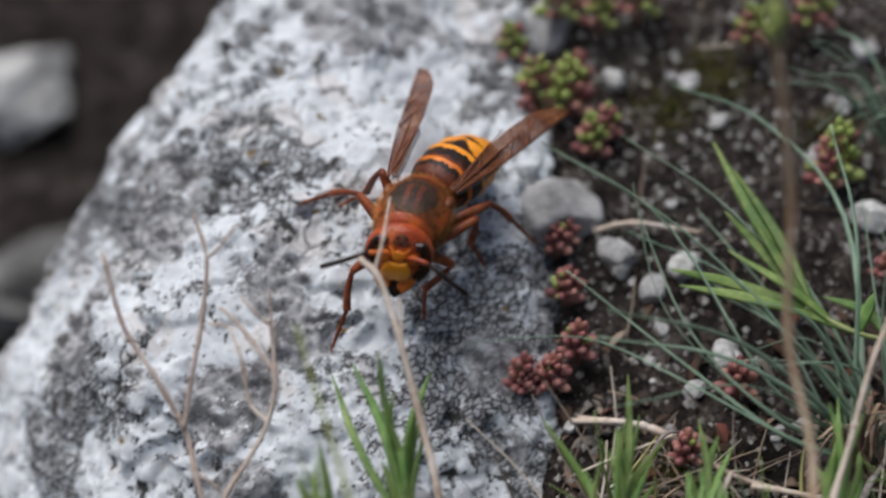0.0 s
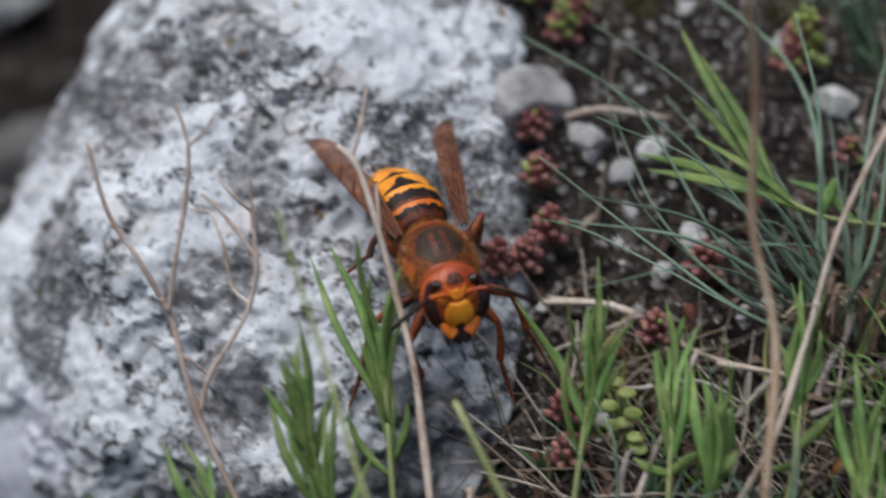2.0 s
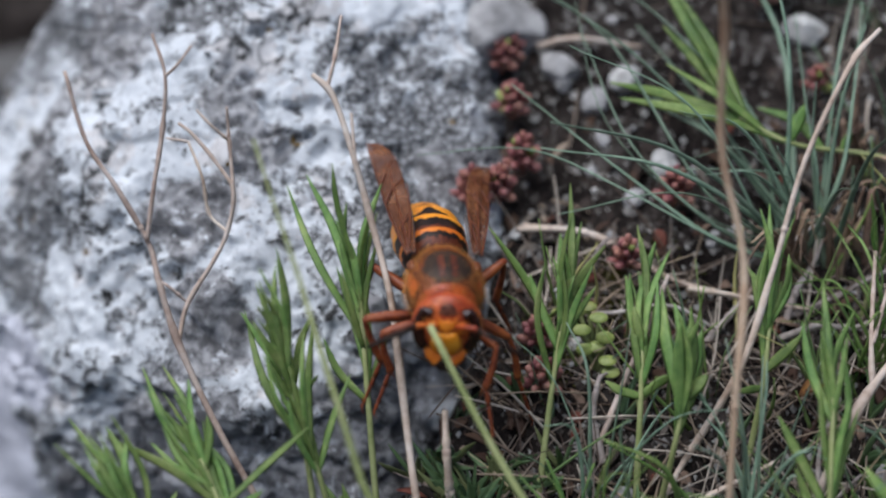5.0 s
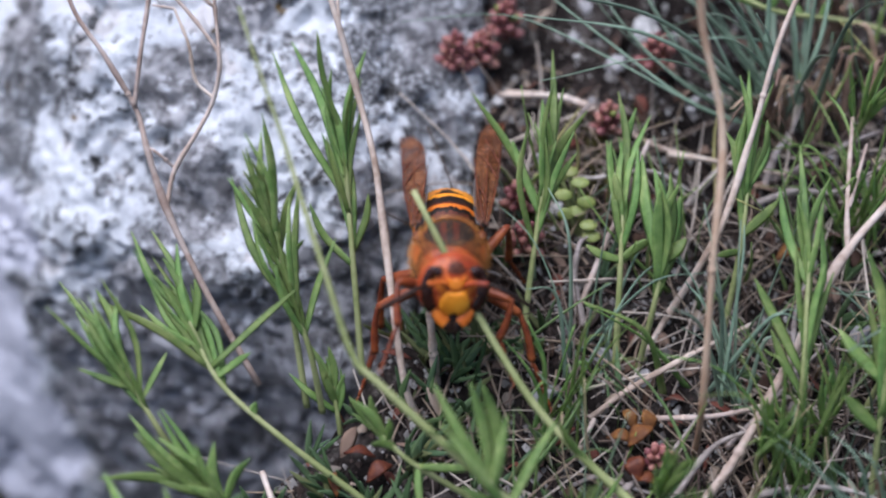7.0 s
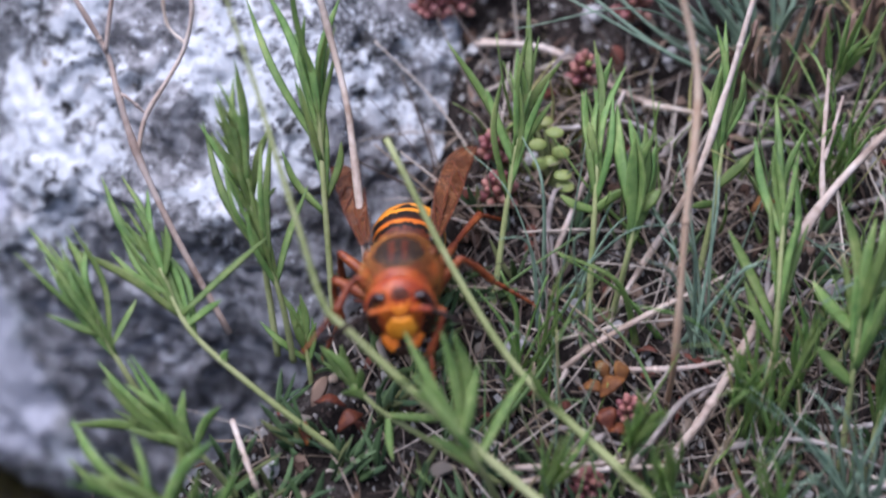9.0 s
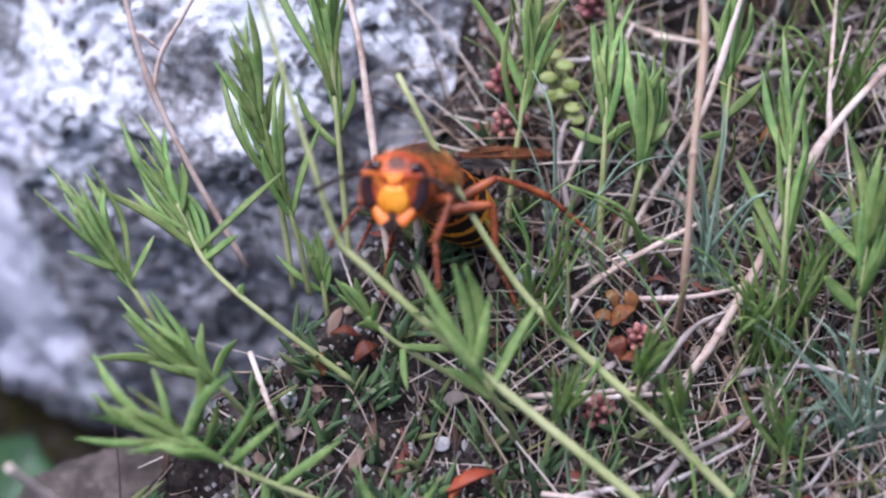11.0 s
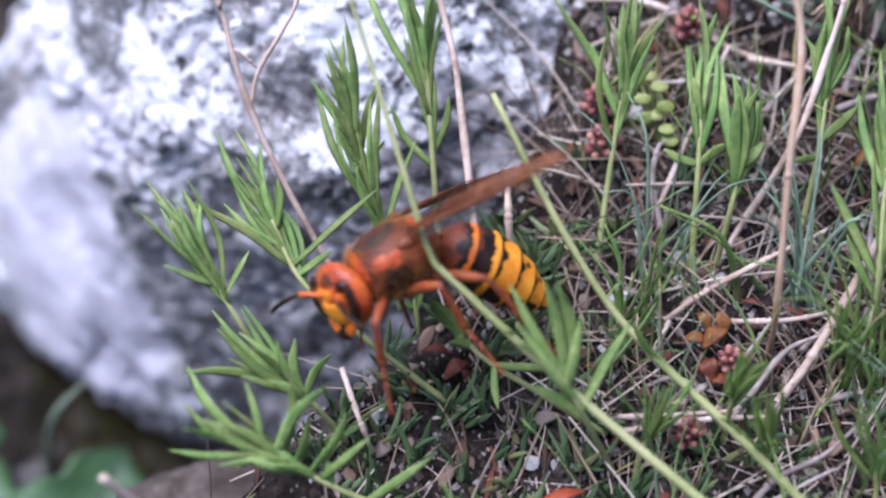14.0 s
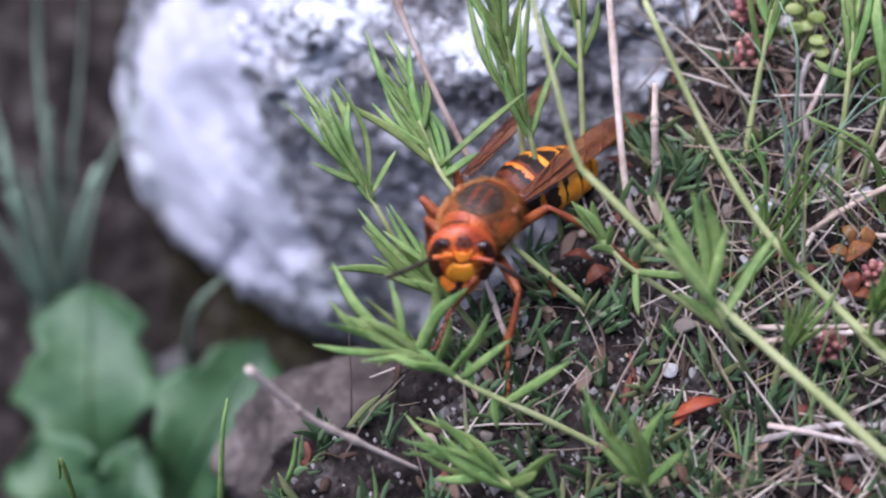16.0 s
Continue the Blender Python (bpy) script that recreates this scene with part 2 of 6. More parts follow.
    calm.inputs["To Min"].default_value, calm.inputs["To Max"].default_value = 1.0, 0.3
    l.new(flank, calm.inputs["Value"])
    l.new(calm.outputs["Result"], bp.inputs["Strength"])
    l.new(bp.outputs["Normal"], bsdf.inputs["Normal"])
    return m


# smooth chalky flank, skylight put into its lavender colour: place and size in mm
SKYLIT_CHALK = (((-57.0, 20.0, -24.0), 13.0), ((-55.0, 14.5, -38.0), 12.5), ((-50.5, 15.0, -8.0), 5.5))
# bare grey stone plus painted overhang shade between the crusts: place and size in mm
BARE_AND_SHADED = (((-22.9, 0.4, -15.4), 14), ((-2.0, 16.0, 6.0), 2), ((-6.5, 8.0, -1.5), 4.5), ((-13.0, 3.0, -8.0), 8), ((-35.4, 5.1, -30.0), 11), ((-39.8, 7.6, -22.1), 6), ((-27.5, 6.1, 4.4), 5), ((-30.1, 3.5, -8.8), 7), ((-9.2, 5.9, 3.1), 3.5), ((-18.6, 56.6, 34.7), 7), ((-29.3, 13.9, 11.6), 4), ((-25.3, 22.3, 21.9), 4), ((-21.8, 18.8, 17.7), 3), ((-39.0, 33.5, 22.0), 6), ((-3.0, 19.0, 14.5), 4), ((-45.0, 29.0, 12.0), 5))
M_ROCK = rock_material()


# ---- ground: one sheet, a slope that drops beside the rock and runs out to the horizon ----
def ground_height(x, y):
    """Height in metres at a place in metres."""
    r = math.hypot(x, y)
    run = 0.25 * math.tanh(y / 0.25) if abs(y) > 0.01 else y
    z = SLOPE * run
    edge = float(np.interp(y, (-0.06, -0.040, -0.024, -0.016, 0.0, 0.010, 0.07), (-0.048, -0.035, -0.021, -0.011, 0.0, 0.004, -0.002)))
    z -= 0.065 * smoothstep(edge + 0.001, edge - 0.026, x)
    near = 1 - smoothstep(0.25, 0.9, r)
    z += near * (0.0018 * fbm((x, y, 0), 0.02, 4, 3.0) + 0.0007 * fbm((x, y, 0), 0.005, 3, 8.0))
    z += (1 - near) * 0.05 * min(r, 60) * 0.2 * fbm((x, y, 0), 7.0, 3, 1.0)
    return z


def build_ground():
    edges = [0.0]
    step = 0.0011
    while edges[-1] < 400:
        if edges[-1] > 0.085:
            step *= 1.16
        edges.append(edges[-1] + step)
    axis = [-e for e in edges[:0:-1]] + edges
    n = len(axis)
    verts = [(x, y + 0.02, ground_height(x, y + 0.02)) for y in axis for x in axis]
    faces = [(j * n + i, j * n + i + 1, (j + 1) * n + i + 1, (j + 1) * n + i) for j in range(n - 1) for i in range(n - 1)]
    me = bpy.data.meshes.new("ground")
    me.from_pydata(verts, [], faces)
    me.materials.append(M_SOIL)
    me.polygons.foreach_set("use_smooth", [True] * len(me.polygons))
    return tagged(new("ground", me), "dark crumbly soil slope with plant litter", "soil", kind="structure")


ground = build_ground()


# ---- the rock: a hull of its main corners, rounded and roughened ----
def build_rock():
    from mathutils.bvhtree import BVHTree
    corners = [(-62.9, 35.1, -6.4), (-50.5, 38.0, 6.4), (-37.8, 43.4, 22.1), (-34.4, 50.7, 30.8), (-28.2, 57.4, 34.2), (-23.9, 84.9, 43.6),
               (-2.8, 66.2, 33.8), (-2.5, 40.3, 28.3), (-0.2, 34.1, 23.8), (0.7, 30.5, 18.7), (-0.5, 22.9, 18.0), (2.3, 12.4, 3.9), (-1.1, 5.4, -4.5), (-16.3, 0.8, -22.3), (-30.3, 7.4, -39.5),
               (-42.3, 11.5, -50.0), (-51.5, 12.5, -48.5), (-60.0, 17.5, -46.5), (-68.2, 26.5, -44.7), (-71.2, 31.5, -32.5), (-63.9, 32.6, -18.7),
               (-40.4, 7.6, -3.3), (-26.8, 7.6, 7.5), (-10.1, 10.3, 12.3), (-15.9, 30.8, 32.0), (-38.9, 20.7, 15.3), (-41.0, 8.4, -16.4), (-19.0, -1.0, -1.2),
               (-53.0, 15.9, -23.1), (-62.0, 60.0, -90.0), (-8.0, 110.0, -60.0), (25.0, 110.0, -30.0), (15.0, 30.0, -50.0), (-42.0, 30.0, -85.0), (0.0, -4.0, -40.0)]
    hull = bmesh.new()
    for c in corners:
        hull.verts.new(mm(c))
    bmesh.ops.convex_hull(hull, input=hull.verts)
    tree = BVHTree.FromBMesh(hull)
    hull.free()
    mid = mm((-28, 45, -5))
    bm = bmesh.new()
    bmesh.ops.create_icosphere(bm, subdivisions=8, radius=1.0)
    for v in bm.verts:
        d = v.co.normalized()
        hit = tree.ray_cast(mid + d * 0.5, -d)
        v.co = hit[0] if hit[0] else mid
    for _ in range(7):
        bmesh.ops.smooth_vert(bm, verts=bm.verts, factor=0.5, use_axis_x=True, use_axis_y=True, use_axis_z=True)
    bm.normal_update()
    moved = []
    flank, ledge_a, ledge_b = mm((-57.0, 19.0, -26.0)), mm((-38.5, 11.8, -1.5)), mm((-19.7, 5.0, 2.8))
    for v in bm.verts:
        p = v.co
        rough = 0.2 + 0.8 * smoothstep(0.014, 0.019, (p - flank).length + 0.006 * fbm(p, 0.008, 3, 51.0))
        near_u = max(0.0, min(1.0, (p - ledge_a).dot(ledge_b - ledge_a) / (ledge_b - ledge_a).length_squared))
        ledge = (p - ledge_a.lerp(ledge_b, near_u)).length + 0.0025 * fbm(p, 0.006, 3, 61.0)
        big = fbm(p, 0.030, 3, 2.0) * 0.0022
        mid_ = fbm(p, 0.009, 4, 5.0) * 0.0011 - 0.0010 * abs(fbm(p, 0.013, 3, 44.0))
        cells = noise.voronoi(p / 0.0075 + Vector((fbm(p, 0.006, 2, 3.0), fbm(p, 0.006, 2, 6.0), 0)) * 0.5)[0]
        cracks = -0.0010 * smoothstep(0.10, 0.0, cells[1] - cells[0]) * smoothstep(-0.1, 0.25, fbm(p, 0.03, 2, 17.0))
        fine = fbm(p, 0.0022, 3, 9.0) * 0.00020 + 0.0008 * smoothstep(0.04, 0.13, fbm(p, 0.011, 5, 21.0)) + 0.0005 * smoothstep(0.05, 0.13, fbm(p, 0.0045, 4, 31.0))
        pits = -0.0018 * smoothstep(0.50, 0.85, fbm(p, 0.007, 3, 14.0))
        fine += cracks
        hollow = 0.0075 * math.exp(-((p.x + 0.011) / 0.014) ** 2 - ((p.y - 0.034) / 0.022) ** 2) * smoothstep(-0.02, 0.0, p.z)
        moved.append(p + Vector((0, 0.84, -0.54)) * hollow + v.normal * (big + rough * (0.75 * mid_ + fine + pits) - 0.0024 * smoothstep(0.0032, 0.0008, ledge)))
    for v, q in zip(bm.verts, moved):
        v.co = q
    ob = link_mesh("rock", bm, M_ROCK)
    return tagged(ob, "pale grey limestone boulder crusted with white lichen", "rock")


rock = build_rock()


# ---- the hornet ----
M_RUST = material("hornet_rust", [(0.03, 0.009, 0.005), (0.115, 0.026, 0.009), (0.25, 0.062, 0.016)], 380, 0.5, 0.4, 5000, spec=0.3)
M_LEG = material("hornet_leg", [(0.06, 0.013, 0.006), (0.18, 0.038, 0.012), (0.33, 0.09, 0.024)], 330, 0.45, 0.25, 5000, spec=0.35)
M_HEAD = material("hornet_head", [(0.15, 0.017, 0.006), (0.36, 0.052, 0.011), (0.56, 0.13, 0.016)], 330, 0.38, 0.3, 5000, spec=0.4)
M_ORANGE = material("hornet_orange", [(0.50, 0.10, 0.010), (0.66, 0.17, 0.012), (0.76, 0.24, 0.018)], 420, 0.4, 0.2, 5000, spec=0.4)
M_YELLOW = material("hornet_yellow", [(0.66, 0.20, 0.010), (0.84, 0.30, 0.014), (0.90, 0.38, 0.03)], 500, 0.38, 0.12, 6000, spec=0.45)
M_BLACK = material("hornet_dark", [(0.006, 0.003, 0.002), (0.016, 0.008, 0.005), (0.040, 0.018, 0.010)], 500, 0.5, 0.3, 6000, spec=0.25)
M_PLATE = material("hornet_back", [(0.018, 0.010, 0.006), (0.040, 0.022, 0.012), (0.075, 0.040, 0.020)], 420, 0.55, 0.4, 5000, spec=0.25)
M_BROWN = material("hornet_brown", [(0.05, 0.014, 0.007), (0.12, 0.032, 0.012), (0.20, 0.06, 0.018)], 400, 0.45, 0.25, 6000)
M_EYE = material("hornet_eye", [(0.010, 0.004, 0.003), (0.045, 0.014, 0.009)], 700, 0.22, 0.0, spec=0.5)
M_HAIR = material("hornet_hair", [(0.40, 0.15, 0.030), (0.60, 0.28, 0.070)], 800, 0.6, 0.0)


def wing_material(name, colours, alpha):
    m = material(name, colours, 260, 0.35, 0.35, 3000, spec=0.35)
    m.node_tree.nodes["Principled BSDF"].inputs["Alpha"].default_value = alpha
    return m


M_WING = wing_material("wing_membrane", [(0.07, 0.022, 0.010), (0.15, 0.050, 0.018), (0.30, 0.125, 0.05)], 0.66)
M_HINDWING = wing_material("hindwing_membrane", [(0.14, 0.12, 0.11), (0.24, 0.21, 0.20)], 0.45)


def loft(bm, sections, sides=32, keep=None):
    """Rings of (x, half width, half height, z) in mm, joined along x."""
    rings = []
    for x, w, h, z in sections:
        rings.append([bm.verts.new(mm((x, w * math.cos(2 * math.pi * k / sides), z + h * math.sin(2 * math.pi * k / sides)))) for k in range(sides)])
    for r, s in zip(rings, rings[1:]):
        for k in range(sides):
            bm.faces.new((r[k], r[(k + 1) % sides], s[(k + 1) % sides], s[k]))
    bm.faces.new(rings[0])
    bm.faces.new(rings[-1][::-1])
    bmesh.ops.recalc_face_normals(bm, faces=bm.faces)
    if keep:
        bm.normal_update()
        bmesh.ops.delete(bm, geom=[f for f in bm.faces if not keep(f.calc_center_median() / MM, f.normal)], context="FACES")
    return rings


def refine(sections, n):
    """More rings between the given ones, on a smooth curve."""
    a = [Vector(s[:3]) for s in sections]
    b = [Vector((s[3], 0, 0)) for s in sections]
    return [(max(p.x, -99), max(p.y, 0.05), max(p.z, 0.05), q.x) for p, q in zip(curve_points(a, n), curve_points(b, n))]


def blob(bm, centre, size, turn=None, sub=3):
    m = Matrix.Translation(mm(centre)) @ (turn or Matrix.Identity(4)) @ Matrix.Diagonal((*mm(size), 1))
    return bmesh.ops.create_icosphere(bm, subdivisions=sub, radius=1.0, matrix=m)["verts"]


THORAX = [(-3.3, 0.5, 0.5, 0.0), (-2.85, 1.7, 1.7, 0.05), (-1.5, 2.95, 2.8, 0.25), (1.0, 3.65, 3.4, 0.3), (3.2, 3.65, 3.35, 0.2), (4.8, 3.15, 2.85, 0.0), (5.75, 2.4, 2.2, -0.1), (6.15, 1.3, 1.2, -0.1), (6.4, 0.7, 0.7, -0.1)]


def swollen(sections, d):
    return [(x, w + d, h + d, z) for x, w, h, z in sections]


def wing_pose(sg, yaw, lift):
    return pose(-0.0002, sg * 0.0032, 0.0030, 0, lift, -sg * yaw)


def membrane(length, width, sg, slant, folds):
    """A thin pleated blade: leading edge straight, hind edge bulging."""
    bm = bmesh.new()
    n, wide = 30, 8
    top, low = [], []
    for i in range(n):
        u = i / (n - 1)
        w = width * (0.20 + 0.80 * math.sin(math.pi * min(1, 0.06 + u * 0.66))) * math.sqrt(max(0.003, 1 - max(0, (u - 0.72) / 0.28) ** 2.4))
        lead = 0.50 + 0.28 * math.sin(math.pi * u)
        rowt, rowl = [], []
        for k in range(wide + 1):
            v = k / wide
            crease = folds * 0.16 * math.sin(v * 15) * (1 - 0.7 * u) + 0.10 * math.sin(9 * u + 4 * v) + 0.16 * math.sin(v * 3.1)
            q = (-length * u, sg * (lead - v * w), crease)
            rowt.append(bm.verts.new(slant @ mm((q[0], q[1], q[2] + 0.03))))
            rowl.append(bm.verts.new(slant @ mm((q[0], q[1], q[2] - 0.03))))
        top.append(rowt)
        low.append(rowl)
    for i in range(n - 1):
        for k in range(wide):
            bm.faces.new((top[i][k], top[i][k + 1], top[i + 1][k + 1], top[i + 1][k]))
            bm.faces.new((low[i][k], low[i + 1][k], low[i + 1][k + 1], low[i][k + 1]))
        bm.faces.new((top[i][0], top[i + 1][0], low[i + 1][0], low[i][0]))
        bm.faces.new((top[i][wide], low[i][wide], low[i + 1][wide], top[i + 1][wide]))
    bm.faces.new((*top[0], *low[0][::-1]))
    bm.faces.new((*top[-1], *low[-1][::-1]))
    bmesh.ops.recalc_face_normals(bm, faces=bm.faces)
    return bm


def build_wing(sg, parent):
    slant = Matrix.Rotation(radians(sg * -24), 4, "X")
    wing = part("wing", membrane(20.6, 2.7, sg, slant, 1.0), M_WING, parent, "smoky brown folded wing")
    for path in ([(0, 0.5, 0.15), (-9, 0.78, 0.2), (-17.0, 0.35, 0.1)], [(0, 0.2, 0.2), (-8, -0.4, 0.3), (-14, -0.9, 0.25)], [(-1, 0.0, 0.2), (-6, -1.3, 0.3), (-11.0, -2.1, 0.25)],
                 [(-9, 0.7, 0.2), (-11, -0.6, 0.3), (-12, -1.9, 0.3)], [(-12, 0.7, 0.2), (-14, -0.5, 0.25), (-15.5, -1.3, 0.2)], [(-4, 0.1, 0.25), (-5.2, -0.6, 0.3), (-6, -1.2, 0.3)]):
        bm = bmesh.new()
        sweep(bm, [slant @ mm((x, sg * y, z)) for x, y, z in curve_points(path, 12)], lambda u: 0.00012 * (1 - 0.55 * u), sides=6)
        part("wing_vein", bm, M_BROWN, wing)
    tilt = Matrix.Rotation(radians(sg * -36), 4, "X") @ Matrix.Translation(mm((-1.0, sg * 0.2, -0.9)))
    part("hindwing", membrane(9.5, 2.3, sg, tilt, 0.6), M_HINDWING, wing, "pale grey translucent hindwing")
    wing.matrix_basis = wing_pose(sg, 14, 7)
    return wing


# hip places and the lengths of thigh, shin and foot in mm
LEGS = {"fore": ((4.2, 1.7, -2.2), (4.6, 4.2, 4.4)), "middle": ((2.0, 2.1, -2.7), (5.6, 5.0, 5.2)), "hind": ((-0.8, 1.9, -2.4), (6.2, 6.2, 5.8))}


def build_leg(which, sg, parent):
    """Thigh, shin and foot, each along +x from its own joint."""
    hip, (thigh, shin, foot) = LEGS[which]
    hip = Vector((hip[0], sg * hip[1], hip[2]))
    bm = bmesh.new()
    sweep(bm, [mm(p) for p in curve_points([(-0.3, 0, 0), (thigh * 0.5, 0, 0.12), (thigh, 0, 0)], 14)], lambda u: MM * (0.30 + 0.28 * math.sin(math.pi * (0.12 + 0.80 * u))), sides=10)
    blob(bm, (0, 0, 0), (0.75, 0.62, 0.62), sub=2)
    leg = part("leg", bm, M_LEG, parent, "rust-brown jointed leg")
    bm = bmesh.new()
    sweep(bm, [mm(p) for p in curve_points([(-0.1, 0, 0), (shin * 0.5, 0, 0.18), (shin, 0, 0)], 14)], lambda u: MM * (0.23 + 0.19 * u ** 0.7), sides=10)
    for s in (-1, 1):
        sweep(bm, [mm((shin * 0.97, s * 0.2, 0)), mm((shin + 0.75, s * 0.5, -0.15))], lambda u: MM * 0.10 * (1 - 0.8 * u), sides=5)
    for k in range(26):
        u = 0.15 + 0.032 * k
        a = 2.4 * k
        d = Vector((0.5, math.cos(a), math.sin(a))).normalized()
        p = Vector((shin * u, 0, 0.1)) + d * 0.3
        sweep(bm, [mm(p), mm(p + d * 0.45)], lambda v: MM * 0.03 * (1 - 0.7 * v), sides=3)
    tibia = part("tibia", bm, M_LEG, leg)
    bm = bmesh.new()
    ends = (0, 0.40, 0.58, 0.72, 0.82, 1.0)
    for k in range(5):
        a, b = ends[k] * foot, (ends[k + 1] - 0.015) * foot
        sweep(bm, [mm((a + (b - a) * v, 0, 0.05 * math.sin(3 * v))) for v in (0, 0.3, 0.7, 1)], lambda u, k=k: MM * (0.235 - 0.015 * k) * (0.72 + 0.45 * u), sides=8)
    for s in (-1, 1):
        sweep(bm, [mm(p) for p in curve_points([(foot, 0, 0), (foot + 0.45, s * 0.3, 0.1), (foot + 0.75, s * 0.4, -0.35)], 6)], lambda u: MM * 0.1 * (1 - 0.8 * u), sides=5)
    tarsus = part("tarsus", bm, M_LEG, leg, "amber-brown segmented foot")
    leg.location = mm(hip)
    return leg, tibia, tarsus, hip, (thigh, shin, foot), sg


# the head as an egg, in its own space at the neck
HEAD_MID, HEAD_HALF = Vector((1.5, 0, -0.45)), Vector((1.95, 3.3, 3.0))


def face_x(y, z):
    return HEAD_MID.x + HEAD_HALF.x * math.sqrt(max(0.02, 1 - (y / HEAD_HALF.y) ** 2 - ((z - HEAD_MID.z) / HEAD_HALF.z) ** 2))


def shield(outline, proud, sg=1, sink=0.25):
    """A plate on the face, its outline in (y, z), domed by proud mm."""
    ring = [Vector((0, sg * y, z)) for y, z in outline]
    ring = curve_points(ring + ring[:1], 8 * len(ring) + 1)[:-1]
    mid = sum(ring, Vector()) / len(ring)
    bm = bmesh.new()
    rows = []
    for s, lift in ((1.02, -sink), (1.0, 0.45), (0.95, 0.75), (0.8, 0.92), (0.55, 1.0), (0.3, 1.0)):
        row = []
        for q in ring:
            p = mid.lerp(q, s)
            row.append(bm.verts.new(mm((face_x(p.y, p.z) + (proud * lift if lift > 0 else lift), p.y, p.z))))
        rows.append(row)
    for a, b in zip(rows, rows[1:]):
        for k in range(len(ring)):
            j = (k + 1) % len(ring)
            bm.faces.new((a[k], a[j], b[j], b[k]))
    bm.faces.new(rows[-1])
    bmesh.ops.recalc_face_normals(bm, faces=bm.faces)
    return bm


def build_head(parent):
    bm = bmesh.new()
    for v in bmesh.ops.create_icosphere(bm, subdivisions=5, radius=1.0)["verts"]:
        d = v.co.copy()
        v.co = mm(HEAD_MID + Vector((d.x * HEAD_HALF.x, d.y * HEAD_HALF.y, d.z * HEAD_HALF.z)))
        if d.x < 0:
            v.co.x = mm((HEAD_MID.x + d.x * HEAD_HALF.x * (0.72 + 0.1 * abs(d.y)), 0, 0)).x
    sweep(bm, [mm((-0.7, 0, -0.1)), mm((0.6, 0, -0.2))], 0.0011, sides=16)
    head = part("head", bm, M_HEAD, parent, "orange-red head with yellow face")
    head.location = mm((6.1, 0, 0.1))
    part("face_plate", shield([(-0.85, -0.25), (0, -0.35), (0.85, -0.25), (1.3, -0.95), (1.4, -1.7), (1.0, -2.4), (0.55, -2.6), (0, -2.3), (-0.55, -2.6), (-1.0, -2.4), (-1.4, -1.7), (-1.3, -0.95)], 0.3), M_YELLOW, head, "bright yellow face plate")
    part("brow", shield([(-0.95, 1.05), (-0.35, 0.75), (0, 0.9), (0.35, 0.75), (0.95, 1.05), (0.6, 0.15), (0, -0.2), (-0.6, 0.15)], 0.22), M_ORANGE, head, "orange shield between the antennae")
    part("crown_patch", shield([(-0.9, 1.35), (0, 1.15), (0.9, 1.35), (0.55, 1.9), (0, 2.1), (-0.55, 1.9)], 0.05, sink=0.1), M_BROWN, head, "dark patch between the eyes")
    bm = bmesh.new()
    blob(bm, (2.55, 0, -2.95), (0.55, 0.85, 0.65))
    part("mouth", bm, M_BLACK, head, "dark mouth between the mandibles")
    for k in (-1, 0, 1):
        bm = bmesh.new()
        y, z = 0.42 * k, 1.85 - 0.35 * (k == 0)
        blob(bm, (face_x(y, z) + 0.05, y, z), (0.14, 0.14, 0.14), sub=2)
        part("simple_eye", bm, M_EYE, head)
    for sg in (1, -1):
        bm = bmesh.new()
        line = curve_points([Vector((0, y, z)) for y, z in ((1.35, 1.2), (1.85, 1.25), (2.3, 0.75), (2.45, -0.1), (2.35, -1.0), (2.05, -1.75), (1.85, -2.05))], 30)
        sweep(bm, [mm((face_x(p.y, p.z) - 0.05, sg * p.y, p.z)) for p in line],
              lambda u: MM * (0.42 + 0.36 * math.sin(math.pi * (0.06 + 0.86 * u)) - 0.10 * math.exp(-((u - 0.36) / 0.1) ** 2)),
              lambda u: MM * 0.42 * (1 - 0.4 * max(0, (u - 0.85) / 0.15) ** 2), side=Vector((0.2, sg, 0.15)), sides=14)
        part("eye", bm, M_EYE, head, "glossy dark brown kidney-shaped eye")
        part("eye_notch", shield([(1.0, 0.65), (1.75, 0.55), (1.8, -0.05), (1.25, -0.45), (0.9, 0.05)], 0.16, sg), M_ORANGE, head)
        bm = bmesh.new()
        sweep(bm, [mm(p) for p in curve_points([(2.3, sg * 1.6, -1.7), (2.75, sg * 1.2, -2.6), (2.95, sg * 0.58, -3.25)], 14)], lambda u: MM * (0.70 - 0.05 * u), lambda u: MM * 0.36, side=Vector((0, 1, 0.3 * sg)), sides=12)
        part("mandible", bm, M_ORANGE, head, "orange-yellow mandible")
        bm = bmesh.new()
        sweep(bm, [mm(p) for p in curve_points([(2.95, sg * 0.55, -3.2), (3.0, sg * 0.38, -3.65), (3.0, sg * 0.14, -3.95)], 8)], lambda u: MM * (0.60 - 0.30 * u), lambda u: MM * 0.4, side=Vector((0, 1, 0.3 * sg)), sides=10)
        part("mandible_tip", bm, M_BLACK, head, "black mandible tip")
        bm = bmesh.new()
        sweep(bm, [mm(p) for p in curve_points([(3.35, sg * 0.75, 0.25), (3.9, sg * 1.6, 0.65), (4.3, sg * 2.8, 0.7)], 10)], lambda u: MM * (0.19 + 0.06 * u), sides=8)
        antenna = part("antenna", bm, M_HEAD, head, "orange antenna with dark tip")
        bm = bmesh.new()
